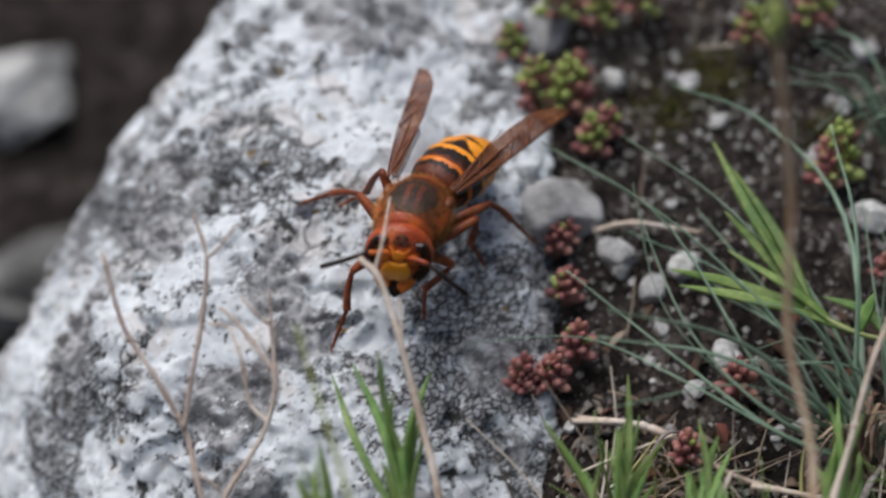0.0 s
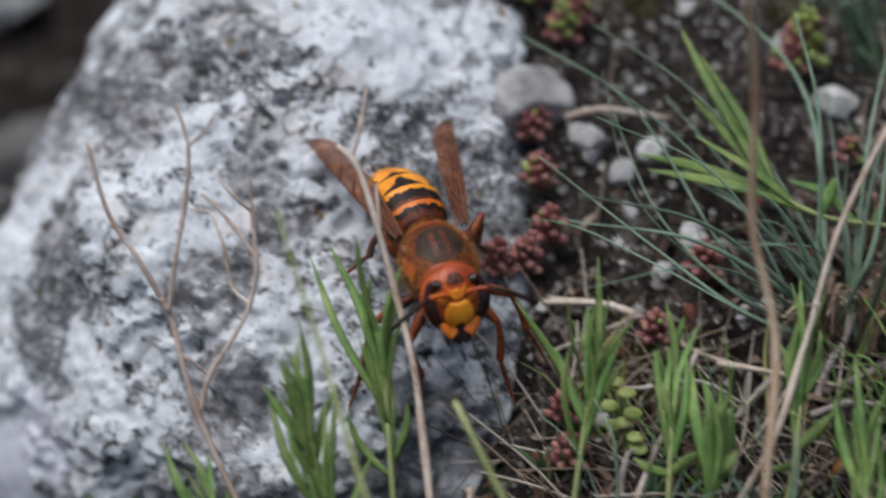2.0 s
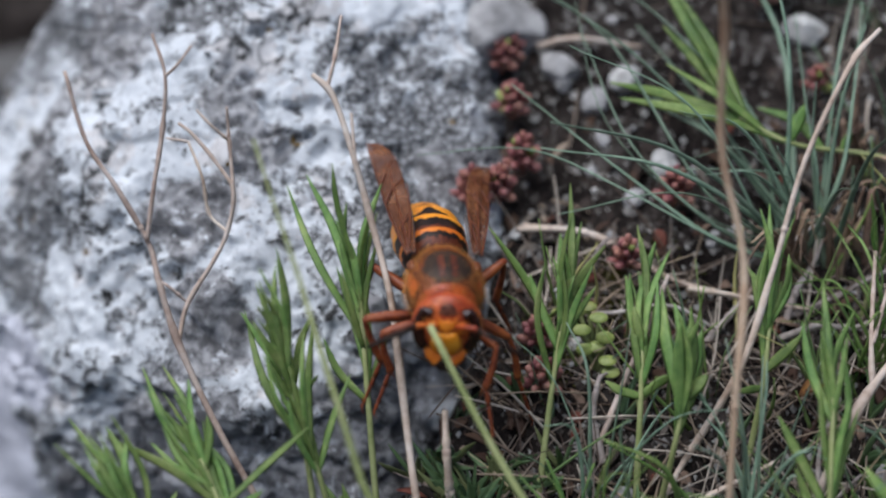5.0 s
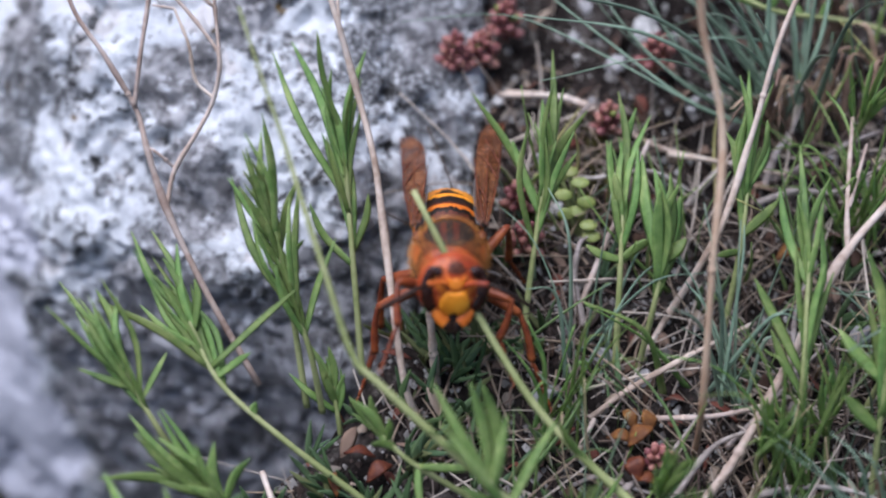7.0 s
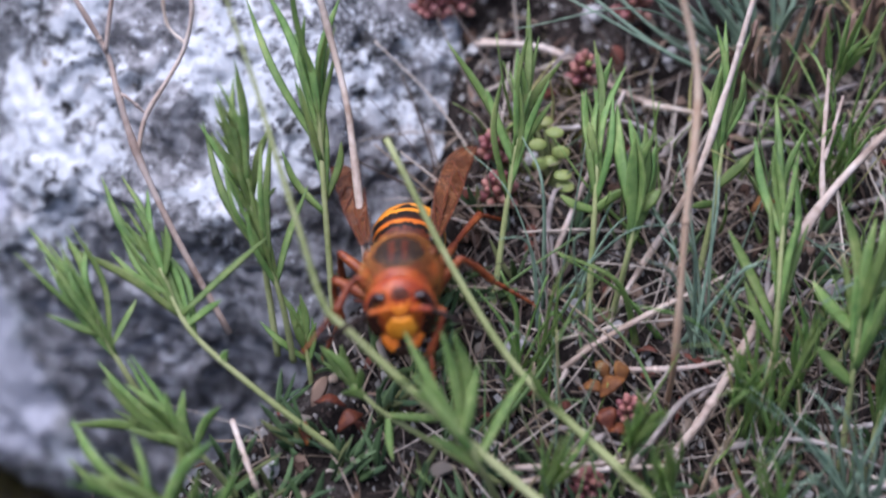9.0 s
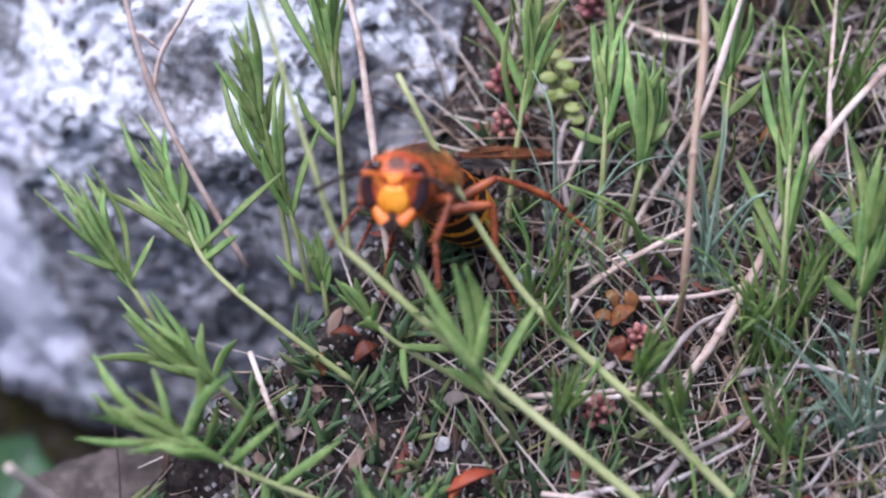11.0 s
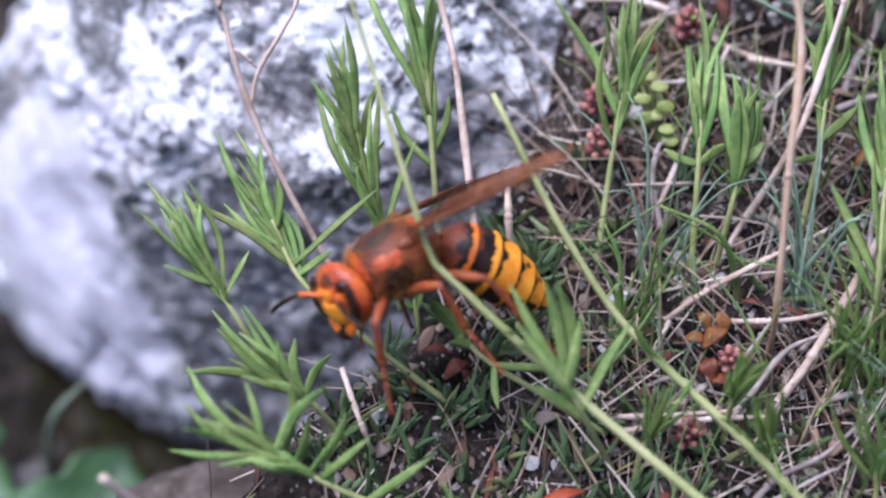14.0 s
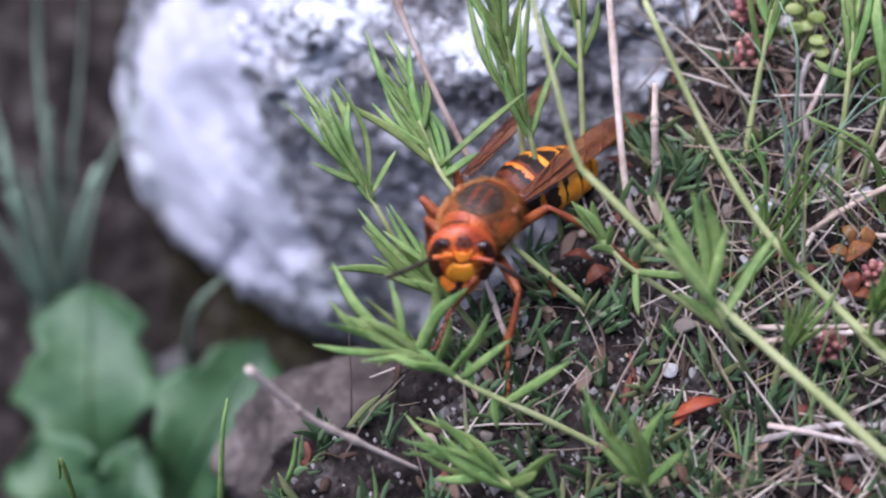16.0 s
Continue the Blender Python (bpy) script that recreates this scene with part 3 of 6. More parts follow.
        sweep(bm, [mm(p) for p in curve_points([(4.3, sg * 2.8, 0.7), (5.0, sg * 4.1, 0.4), (5.3, sg * 5.6, -0.3), (5.2, sg * 7.0, -1.1)], 67)],
              lambda u: MM * (0.16 + 0.07 * min(u * 3, 1) - 0.08 * max(0, u - 0.8)) * (0.82 if round(u * 66) % 6 == 0 else 1.0), sides=8)
        part("antenna_whip", bm, M_BLACK, antenna)
    rng = random.Random(17)
    bm = bmesh.new()
    for _ in range(420):
        y, z = rng.uniform(-2.4, 2.4), rng.uniform(-1.0, 2.3)
        p = Vector((face_x(y, z), y, z))
        d = (p - HEAD_MID).normalized() + Vector((rng.uniform(-1, 1), rng.uniform(-1, 1), rng.uniform(-1, 1))) * 0.3
        sweep(bm, [mm(p), mm(p + d * rng.uniform(0.2, 0.5))], lambda u: MM * 0.018 * (1 - 0.8 * u), sides=3)
    tagged(part("hair", bm, M_HAIR, head, "short golden hair"), kind="stuff")
    for piece in (head, *head.children_recursive):
        piece.data.transform(Matrix.Diagonal((1.03, 1.04, 1.15, 1)))
    return head


def build_abdomen(parent):
    bm = bmesh.new()
    loft(bm, [(0.8, 0.5, 0.5, 0), (-0.8, 0.75, 0.75, 0)], 20)
    abdomen = part("abdomen", bm, M_BLACK, parent, "yellow and black banded abdomen")
    abdomen.location = mm((-2.8, 0, 0.1))

    def girth(s):
        return float(np.interp(s, (0, 0.025, 0.07, 0.14, 0.25, 0.42, 0.60, 0.75, 0.88, 0.96, 1), (0.7, 1.9, 2.75, 3.25, 3.6, 3.75, 3.5, 2.85, 1.8, 0.95, 0.2)))
    cuts = (0.0, 0.20, 0.39, 0.57, 0.73, 0.87, 1.0)
    for i in range(6):
        a, b = cuts[i], cuts[i + 1]
        bm = bmesh.new()
        rows, sides = 20, 96
        secs = []
        for k in range(rows):
            u = k / (rows - 1)
            s = a + (b + (0.012 if i < 5 else 0) - a) * u
            g = girth(s) * 0.98 + 0.17 * u ** 2 * (i < 5)
            secs.append((-0.4 - 13.2 * s, g, g * 0.88, -0.2 - 2.0 * s * s))
        loft(bm, secs, sides)
        for f in bm.faces:
            c = f.calc_center_median() / MM
            s = (-0.4 - c.x) / 13.2
            u = (s - a) / (b - a)
            ang = math.degrees(math.atan2(c.y, c.z + 0.2 + 2.0 * s * s))
            wob = 0.035 * math.sin(ang * 0.21 + i) + 0.025 * math.sin(ang * 0.47)
            m = abs(ang)
            if i == 0:
                kind = 2 if u < 0.62 + wob else (0 if u < 0.86 + wob else 3)
                if ((u - 0.6) / 0.25) ** 2 + ((m - 78) / 16.0) ** 2 < 1:
                    kind = 0
            elif i == 1:
                kind = 0 if u < 0.80 + wob else 1
                if u < 0.28 + wob and m < 75:
                    kind = 2
            else:
                top = 0.66 if i == 2 else 0.38
                edge = 0.24 + top * math.exp(-(m / 20.0) ** 2) + 0.22 * math.exp(-((m - 62) / 9.0) ** 2) + (0.7 if m > 112 else 0) + wob
                kind = 0 if u < edge else 1
                if i in (3, 4) and ((u - 0.58) / 0.15) ** 2 + ((m - 48) / 8.0) ** 2 < 1:
                    kind = 0
            f.material_index = kind
        part("abdomen_ring", bm, [M_BLACK, M_YELLOW, M_RUST, M_ORANGE], abdomen)
    bm = bmesh.new()
    sweep(bm, [mm((-13.2, 0, -2.15)), mm((-14.2, 0, -2.5))], lambda u: MM * 0.16 * (1 - 0.9 * u), sides=6)
    part("sting", bm, M_BROWN, abdomen)
    return abdomen


def build_hornet():
    ob = thing("hornet", (0, 0, 0), "large rust and yellow banded hornet crawling downhill", "insect")
    bm = bmesh.new()
    loft(bm, refine(THORAX, 40), 40)
    thorax = part("thorax", bm, M_RUST, ob, "rust-red furry thorax")
    bm = bmesh.new()
    loft(bm, refine(swollen(THORAX, 0.07), 70), 72, lambda c, n: ((c.x - 2.75) / 2.35) ** 2 + (c.y / 2.35) ** 2 < 1 and c.z > 1.0)
    part("back_plate", bm, M_PLATE, thorax, "dark brown back plate")
    for sg in (1, -1):
        bm = bmesh.new()
        loft(bm, refine(swollen(THORAX, 0.11), 70), 72, lambda c, n: 1.2 < c.x < 4.5 and 0.25 < sg * c.y < 1.0 - 0.15 * abs(c.x - 2.8) and c.z > 1.0)
        part("back_stripe", bm, M_RUST, thorax, "red-brown stripe on the back plate")
        bm = bmesh.new()
        loft(bm, refine(swollen(THORAX, 0.08), 60), 64, lambda c, n: ((c.x - 2.6) / 1.7) ** 2 + ((c.z + 0.9) / 1.3) ** 2 < 1 and sg * c.y > 1)
        part("side_patch", bm, M_BLACK, thorax, "black side patch")
        bm = bmesh.new()
        loft(bm, refine(swollen(THORAX, 0.09), 60), 64, lambda c, n: 2.4 < c.x + 0.5 * c.z < 5.2 and 0.75 < c.z < 2.0 and sg * c.y > 1)
        part("shoulder_plate", bm, M_HEAD, thorax, "red shoulder plate")
        bm = bmesh.new()
        blob(bm, (0.7, sg * 3.15, 2.0), (0.95, 0.55, 0.6))
        part("wing_cover", bm, M_BROWN, thorax)
        bm = bmesh.new()
        for x, y, z in ((4.2, 1.5, -2.0), (2.0, 1.8, -2.5), (-0.8, 1.7, -2.2)):
            blob(bm, (x, sg * y, z), (0.95, 0.85, 0.95), sub=3)
        part("hip_joints", bm, M_BROWN, thorax)
    bm = bmesh.new()
    loft(bm, refine(swollen(THORAX, 0.06), 60), 64, lambda c, n: 5.1 < c.x < 5.8 and c.z > 0.1)
    part("collar", bm, M_HEAD, thorax, "red collar plate")
    bm = bmesh.new()
    loft(bm, refine(swollen(THORAX, 0.09), 60), 64, lambda c, n: -2.2 < c.x < -0.7 and c.z > 1.3 and abs(c.y) < 2.1)
    part("scutellum", bm, M_HEAD, thorax, "red-brown plate behind the back")
    rng = random.Random(7)
    bm = bmesh.new()
    for _ in range(6500):
        a, x = rng.uniform(0, 2 * math.pi), rng.uniform(-2.6, 6.0)
        w = float(np.interp(x, [s[0] for s in THORAX], [s[1] for s in THORAX]))
        h = float(np.interp(x, [s[0] for s in THORAX], [s[2] for s in THORAX]))
        p = Vector((x, w * math.cos(a), 0.2 + h * math.sin(a)))
        if ((x - 2.75) / 2.35) ** 2 + (p.y / 2.35) ** 2 < 1 and p.z > 1 and rng.random() < 0.93:
            continue
        if p.z < 0.4 and rng.random() < 0.55:
            continue
        d = (Vector((rng.uniform(-0.7, 0.5), math.cos(a), math.sin(a))) + Vector((rng.uniform(-1, 1), rng.uniform(-1, 1), rng.uniform(-1, 1))) * 0.4).normalized()
        sweep(bm, [mm(p), mm(p + d * rng.uniform(0.3, 0.8))], lambda u: MM * 0.018 * (1 - 0.8 * u), sides=3)
    tagged(part("hair", bm, M_HAIR, thorax, "short golden hair"), kind="stuff")
    head = build_head(ob)
    abdomen = build_abdomen(ob)
    wing_l, wing_r = build_wing(1, ob), build_wing(-1, ob)
    ob.scale = (0.93, 0.93, 0.93)
    legs = {(w, sg): build_leg(w, sg, ob) for w in LEGS for sg in (1, -1)}
    return ob, head, abdomen, wing_l, wing_r, legs


hornet, head, abdomen, wing_left, wing_right, legs = build_hornet()


def along(origin, way, up):
    """A pose at origin with x along way and z towards up."""
    x = way.normalized()
    y = up.cross(x)
    y = y.normalized() if y.length > 1e-6 else x.orthogonal().normalized()
    return Matrix.Translation(origin) @ Matrix((x, y, x.cross(y))).transposed().to_4x4()


def bend(leg_set, toe):
    """Poses of thigh, shin and foot that bring the toe to a place in the hornet's space (mm)."""
    _, _, _, hip, (thigh, shin, foot), sg = leg_set
    up = Vector((0, sg * 0.45, 0.9))
    back = (hip - toe).normalized()
    ankle = toe + (back * 0.75 + Vector((0, 0, 0.45))).normalized() * foot
    reach = ankle - hip
    far = min(max(reach.length, abs(thigh - shin) + 0.3), (thigh + shin) * 0.985)
    way = reach.normalized()
    ankle = hip + way * far
    cosine = (thigh ** 2 + far ** 2 - shin ** 2) / (2 * thigh * far)
    side = up - way * up.dot(way)
    side = side.normalized() if side.length > 1e-6 else way.orthogonal().normalized()
    knee = hip + way * (thigh * cosine) + side * (thigh * math.sqrt(max(0, 1 - cosine ** 2)))
    first = along(mm(hip), knee - hip, side)
    inv = first.inverted()
    return first, inv @ along(mm(knee), ankle - knee, side), inv @ along(mm(ankle), toe - ankle, side)


def step(leg_set, rows):
    """Key one leg from the places of its toe; on the rock it also treads in turn with the others."""
    leg, tibia, tarsus, hip, _, sg = leg_set
    stamps = [r[0] for r in rows]
    phase = (0 if sg > 0 else math.pi) + (math.pi if 1 < hip.x < 3 else 0)
    keyed = []
    for k in range(81):
        t = k * 0.2
        toe = Vector([float(np.interp(t, stamps, [r[1][c] for r in rows])) for c in range(3)])
        pace = min(1.0, min(abs(t - s) for s in stamps) / 0.4) * (1.0 if t < 9.5 else 0.25)
        swing = 2 * math.pi * t / 1.2 + phase
        toe += Vector((1.5 * math.sin(swing), 0, 1.0 * max(0, math.cos(swing)))) * pace
        keyed.append((t, bend(leg_set, toe)))
    for n, ob in enumerate((leg, tibia, tarsus)):
        walk(ob, [(t, p[n]) for t, p in keyed])


# ---- plants ----
M_SEDUM_RED = material("sedum_red", [(0.18, 0.065, 0.058), (0.32, 0.13, 0.115), (0.43, 0.235, 0.185)], 300, 0.4, 0.1, 3000, random_value=0.25, subsurface=0.1)
M_SEDUM_GREEN = material("sedum_green", [(0.16, 0.20, 0.05), (0.28, 0.32, 0.09), (0.36, 0.38, 0.14)], 300, 0.4, 0.1, 3000, random_value=0.2, subsurface=0.15)


def grow_tube(name, pts, r0, r1, mat, parent, base, n=24, sides=8, label="", knots=0):
    bm = bmesh.new()
    rng = random.Random(len(pts) * 7 + int(abs(pts[0][0]) * 10))
    marks = [rng.uniform(0.1, 0.95) for _ in range(knots)]
    sweep(bm, [mm(p) - base for p in curve_points(pts, n)], lambda u: (r0 + (r1 - r0) * u) * MM * (1 + 0.28 * sum(math.exp(-((u - k) * n / 1.3) ** 2) for k in marks)), sides=sides)
    return part(name, bm, mat, parent, label)


def leaf_mesh(bm, base, start, tip, width, bend, rng):
    a, b = Vector(start), Vector(tip)
    d = b - a
    sag = Vector((rng.uniform(-1, 1), rng.uniform(-1, 1), rng.uniform(-0.3, 1))) * d.length * bend
    mid = a.lerp(b, 0.5) + sag
    side = d.cross(Vector((rng.uniform(-0.7, 0.7), -0.75, 0.65))).normalized()
    pts = [mm(p) - base for p in curve_points([a, mid, b], 10)]
    sweep(bm, pts, lambda u: width * MM * 0.5 * (0.55 + 0.5 * math.sin(math.pi * min(1, u * 0.8 + 0.1))) * (1 - u ** 5 * 0.85), lambda u: width * MM * 0.13 * (1 - 0.7 * u), side=side, sides=6)


def leaf(parent, base, start, tip, width, mat=None, bend=0.10, rng=random):
    """A narrow pointed leaf with a keel, from start to tip (mm)."""
    bm = bmesh.new()
    leaf_mesh(bm, base, start, tip, width, bend, rng)
    return part("leaf", bm, mat or M_LEAF, parent)


def shoot(stem, leaves, r=0.34, leaf_width=0.85, extra=8, seed=1, name="green_shoot", label="fresh green shoot with narrow pointed leaves on soil", group="green shoots", mat=None, stem_mat=None, spread=0.24, long=(7, 12), low=0.55, taper=0.6):
    """A leafy shoot: stem points from the foot up (mm) and leaves of (place along the stem, tip)."""
    rng = random.Random(seed)
    base = mm(stem[0])
    ob = thing(name, base, label, "plant", group)
    grow_tube("stem", stem, r, r * taper, stem_mat or M_STEM, ob, base)
    pts = curve_points(stem, 60)
    for u, tip in leaves:
        leaf(ob, base, pts[int(u * 59)], tip, leaf_width * rng.uniform(0.85, 1.2), mat, rng=rng)
    for k in range(extra):
        u = rng.uniform(low, 1.0)
        p = pts[int(u * 59)]
        up = (pts[-1] - pts[-10]).normalized()
        d = (up + Vector((rng.uniform(-1, 1), rng.uniform(-1, 1), rng.uniform(-1, 1))) * spread).normalized()
        leaf(ob, base, p, p + d * rng.uniform(*long), leaf_width * rng.uniform(0.65, 1.0), mat, rng=rng)
    return ob


def stalk(paths, radii, name="dry_stalk", label="thin dry brown branching stalk standing in soil", category="stalk", mat=None, knots=4, group=""):
    """A dry stalk: its main stem and side branches, each a list of points (mm)."""
    base = mm(paths[0][0])
    ob = thing(name, base, label, category, group)
    for u in (0.3, 0.62):
        main = curve_points(paths[0], 40)
        k = int(u * 39)
        bm = bmesh.new()
        r = (radii[0][0] * (1 - u) + radii[0][1] * u)
        blob(bm, main[k] - Vector(paths[0][0]), (r * 1.3, r * 1.3, r * 1.6), (main[k + 1] - main[k]).to_track_quat("Z", "Y").to_matrix().to_4x4(), 2)
        part("node", bm, mat or M_DRY, ob)
    for k, (path, (r0, r1)) in enumerate(zip(paths, radii)):
        grow_tube("stem" if k == 0 else "branch", path, r0, r1, mat or M_DRY, ob, base, n=40, knots=knots)
    return ob


M_TWIG = material("grey_twig", [(0.20, 0.165, 0.145), (0.36, 0.31, 0.28), (0.50, 0.45, 0.42)], 240, 0.75, 0.5, 2500, random_value=0.2)


def build_plants():
    shoot([(-9.9, -10.7, -5.0), (-10.7, -5.0, 5.6), (-11.6, 2.4, 14.7)],
          [(0.75, (-16.7, 10.5, 19.1)), (0.8, (-9.5, 9.5, 18.7)), (0.7, (-18.7, 11.1, 17.5)), (0.5, (-9.2, -1.0, 9.4)), (0.45, (-14.7, -2.7, 9.6)), (0.85, (-12.7, 6.7, 18.4)), (0.5, (-11.4, 2.6, 12.9))], seed=11, extra=8)
    shoot([(5.2, -9.6, -4.5), (6.5, -4.0, 4.1), (7.5, -0.6, 9.6)],
          [(0.85, (0.7, 6.7, 15.6)), (0.8, (4.5, 2.8, 12.9)), (0.95, (8.5, 10.3, 18.1)), (0.9, (11.7, 4.8, 14.8)), (0.8, (10.7, 1.5, 12.4)), (0.95, (7.4, 5.2, 15.9)), (0.9, (9.5, 7.2, 15.8))], seed=12, extra=8)
    shoot([(14.3, -10.7, -5.0), (14.7, -5.9, 4.3), (15.0, -1.7, 9.1)],
          [(0.95, (15.1, 5.6, 15.1)), (0.9, (17.8, 5.1, 14.0)), (0.85, (13.9, 2.8, 12.9)), (0.55, (11.4, -5.2, 6.5)), (0.55, (17.8, -4.7, 6.8)), (0.95, (16.4, 5.2, 14.9)), (0.9, (14.1, -0.5, 11.5))], seed=13, extra=8)
    shoot([(16.4, -10.7, -5.0), (17.6, -10.3, 3.3), (18.6, -7.3, 7.6)],
          [(0.9, (17.7, -1.8, 12.9)), (0.85, (20.1, -3.7, 11.1)), (0.9, (19.2, -2.1, 12.7)), (0.8, (16.8, 1.2, 12.3)), (0.9, (20.5, -7.0, 8.7))], leaf_width=1.25, seed=14, extra=8)
    shoot([(24.4, -8.6, -4.0), (26.0, -5.0, 5.6), (26.9, -0.2, 10.7)],
          [(0.9, (26.5, 3.8, 14.3)), (0.9, (29.0, 3.5, 14.2)), (0.85, (28.1, 2.0, 12.6)), (0.8, (24.7, 3.7, 13.4)), (0.6, (29.8, -1.7, 9.1)), (0.5, (23.5, -6.3, 6.0))], seed=15, extra=8)
    shoot([(31.1, -18.9, -8.8), (30.8, -17.3, 1.2), (31.4, -10.7, 9.0)],
          [(0.95, (31.2, -1.2, 15.0)), (0.9, (29.1, -4.4, 12.7)), (0.9, (33.9, -3.4, 13.1)), (0.5, (26.6, -10.7, 7.0)), (0.5, (33.9, -10.2, 7.3)), (0.4, (27.9, -14.7, 4.3)), (0.7, (32.6, -4.8, 11.6))], seed=16, extra=8)
    shoot([(37.2, -23.9, -11.1), (37.2, -22.3, -1.0), (37.8, -18.9, 5.5)],
          [(0.9, (36.4, -11.2, 10.8)), (0.9, (41.3, -9.3, 10.6)), (0.8, (33.5, -16.9, 6.3)), (0.7, (41.8, -14.8, 7.2)), (0.5, (33.8, -21.5, 2.4))], seed=17, extra=8, leaf_width=1.2)
    # shoots at the rock's foot
    shoot([(-15.1, -13.8, -6.4), (-16.5, -9.3, 3.7), (-17.9, -6.7, 9.8)],
          [(0.9, (-19.5, -0.8, 14.2)), (0.85, (-22.2, -2.5, 12.5)), (0.8, (-15.6, -2.7, 12.5)), (0.7, (-19.7, -6.1, 10.0)), (0.95, (-18.4, -3.4, 13.1)), (0.6, (-15.0, -7.0, 8.7)), (0.6, (-18.3, -9.1, 7.7))], seed=18, extra=13, spread=0.22, leaf_width=0.72, low=0.62)
    shoot([(-9.0, -23.8, -9.0), (-16.1, -21.4, -3.7), (-22.4, -18.0, 0.8), (-25.3, -13.9, 4.7)],
          [(0.95, (-27.9, -9.4, 8.6)), (0.95, (-26.7, -8.1, 9.2)), (0.85, (-29.8, -13.1, 6.0)), (0.85, (-28.9, -11.5, 6.7)), (0.75, (-15.4, -12.4, 7.3)), (0.75, (-33.9, -12.6, 6.2)), (0.95, (-24.8, -11.5, 7.7)), (0.7, (-19.5, -16.7, 3.4)), (0.5, (-19.0, -19.8, 0.1))], seed=19, extra=13, spread=0.22, leaf_width=0.72, low=0.62)
    shoot([(-24.4, -23.5, -7.8), (-28.0, -21.8, -0.8), (-31.2, -18.5, 3.7)],
          [(0.95, (-33.8, -12.4, 7.3)), (0.9, (-34.9, -15.9, 5.8)), (0.8, (-35.0, -18.9, 3.5)), (0.95, (-31.8, -13.1, 7.0)), (0.7, (-27.2, -16.7, 3.4))], seed=20, extra=13, spread=0.22, leaf_width=0.72, low=0.62)
    shoot([(-11.5, -15.1, -15.0), (-12.0, -14.8, -8.4), (-12.6, -13.0, -4.4)],
          [(0.9, (-15.2, -10.2, -1.0)), (0.9, (-13.0, -10.8, -1.2)), (0.8, (-11.4, -12.6, -3.1)), (0.7, (-16.7, -12.6, -3.1)), (0.8, (-14.0, -11.8, -1.8))], seed=21, extra=6, long=(3, 5), spread=0.22, leaf_width=0.72, low=0.62)
    shoot([(-6.0, -35.3, -16.5), (-12.2, -35.9, -11.4), (-17.8, -35.7, -8.2), (-22.4, -34.8, -5.7), (-25.9, -34.6, -3.6)],
          [(0.97, (-31.4, -29.9, 1.5)), (0.9, (-25.9, -31.9, 1.7)), (0.84, (-18.8, -33.1, 2.3)), (0.98, (-29.8, -33.8, -1.2)), (0.88, (-26.9, -36.0, -5.2)), (0.8, (-21.9, -31.7, 1.8)), (0.66, (-17.0, -33.1, -0.8)), (0.95, (-28.3, -34.8, -1.6)), (0.6, (-15.0, -33.8, -3.2)), (0.55, (-18.8, -34.6, -5.6)), (0.4, (-9.7, -33.5, -6.1)), (0.72, (-20.3, -33.5, -1.0)), (0.45, (-16.2, -37.1, -11.9))], seed=22, extra=14, leaf_width=0.92, spread=0.36, long=(5, 9), low=0.6)
    shoot([(6.8, -28.7, -13.4), (4.0, -31.4, -3.0), (2.0, -30.8, 1.4)],
          [(0.9, (1.4, -26.2, 8.5)), (0.85, (-2.8, -26.1, 8.5)), (0.9, (3.6, -27.4, 6.0)), (0.6, (7.9, -25.9, 3.6)), (0.9, (0.4, -26.1, 8.5)), (0.5, (-0.4, -30.0, -0.3))], seed=23, extra=2, leaf_width=1.1)
    shoot([(6.1, -25.9, -11.0), (-0.4, -24.9, -6.4), (-5.2, -24.2, -2.9), (-7.6, -22.5, -1.1)],
          [(0.95, (-10.0, -21.0, 1.5)), (0.95, (-8.6, -20.7, 1.7)), (0.9, (-6.9, -22.8, 0.8)), (0.8, (-8.5, -24.2, -0.9)), (0.6, (1.1, -25.0, -3.2)), (0.6, (-3.9, -27.3, -6.4))], seed=24, extra=5, long=(3, 5))
    shoot([(-0.5, -41.3, -19.2), (-2.1, -41.5, -15.0), (-2.9, -41.3, -12.8)],
          [(0.9, (-3.3, -39.8, -7.8)), (0.9, (-1.1, -38.4, -6.1)), (0.8, (-6.8, -40.4, -9.1)), (0.8, (0.7, -40.7, -9.2)), (0.9, (-4.6, -42.7, -11.2))], seed=25, extra=8)
    shoot([(-9.7, -43.2, -20.2), (-13.3, -42.1, -15.3), (-16.9, -41.1, -12.7)],
          [(0.9, (-20.9, -40.3, -9.2)), (0.9, (-21.4, -43.5, -11.7)), (0.7, (-10.5, -41.4, -9.6)), (0.7, (-12.2, -42.4, -11.1)), (0.9, (-18.3, -41.2, -9.6))], seed=26, extra=8)
    shoot([(-13.6, -14.3, -6.6), (-14.4, -13.4, -0.2), (-15.9, -11.2, 4.8)],
          [(0.9, (-19.3, -0.3, 13.5)), (0.9, (-15.5, -3.0, 12.3)), (0.85, (-22.0, -1.5, 12.0)), (0.7, (-12.1, -6.1, 8.1))], seed=62, extra=7, spread=0.26, leaf_width=0.66)
    shoot([(-18.3, -26.4, -12.3), (-20.4, -27.5, -6.5), (-22.3, -27.0, -4.2)],
          [(0.9, (-32.6, -27.1, -2.2)), (0.9, (-22.4, -24.7, -0.1)), (0.85, (-27.3, -27.4, -2.3)), (0.8, (-19.2, -25.4, -1.4)), (0.8, (-24.5, -27.9, -2.5))], seed=63, extra=10, spread=0.35, leaf_width=0.9)
    rng = random.Random(99)
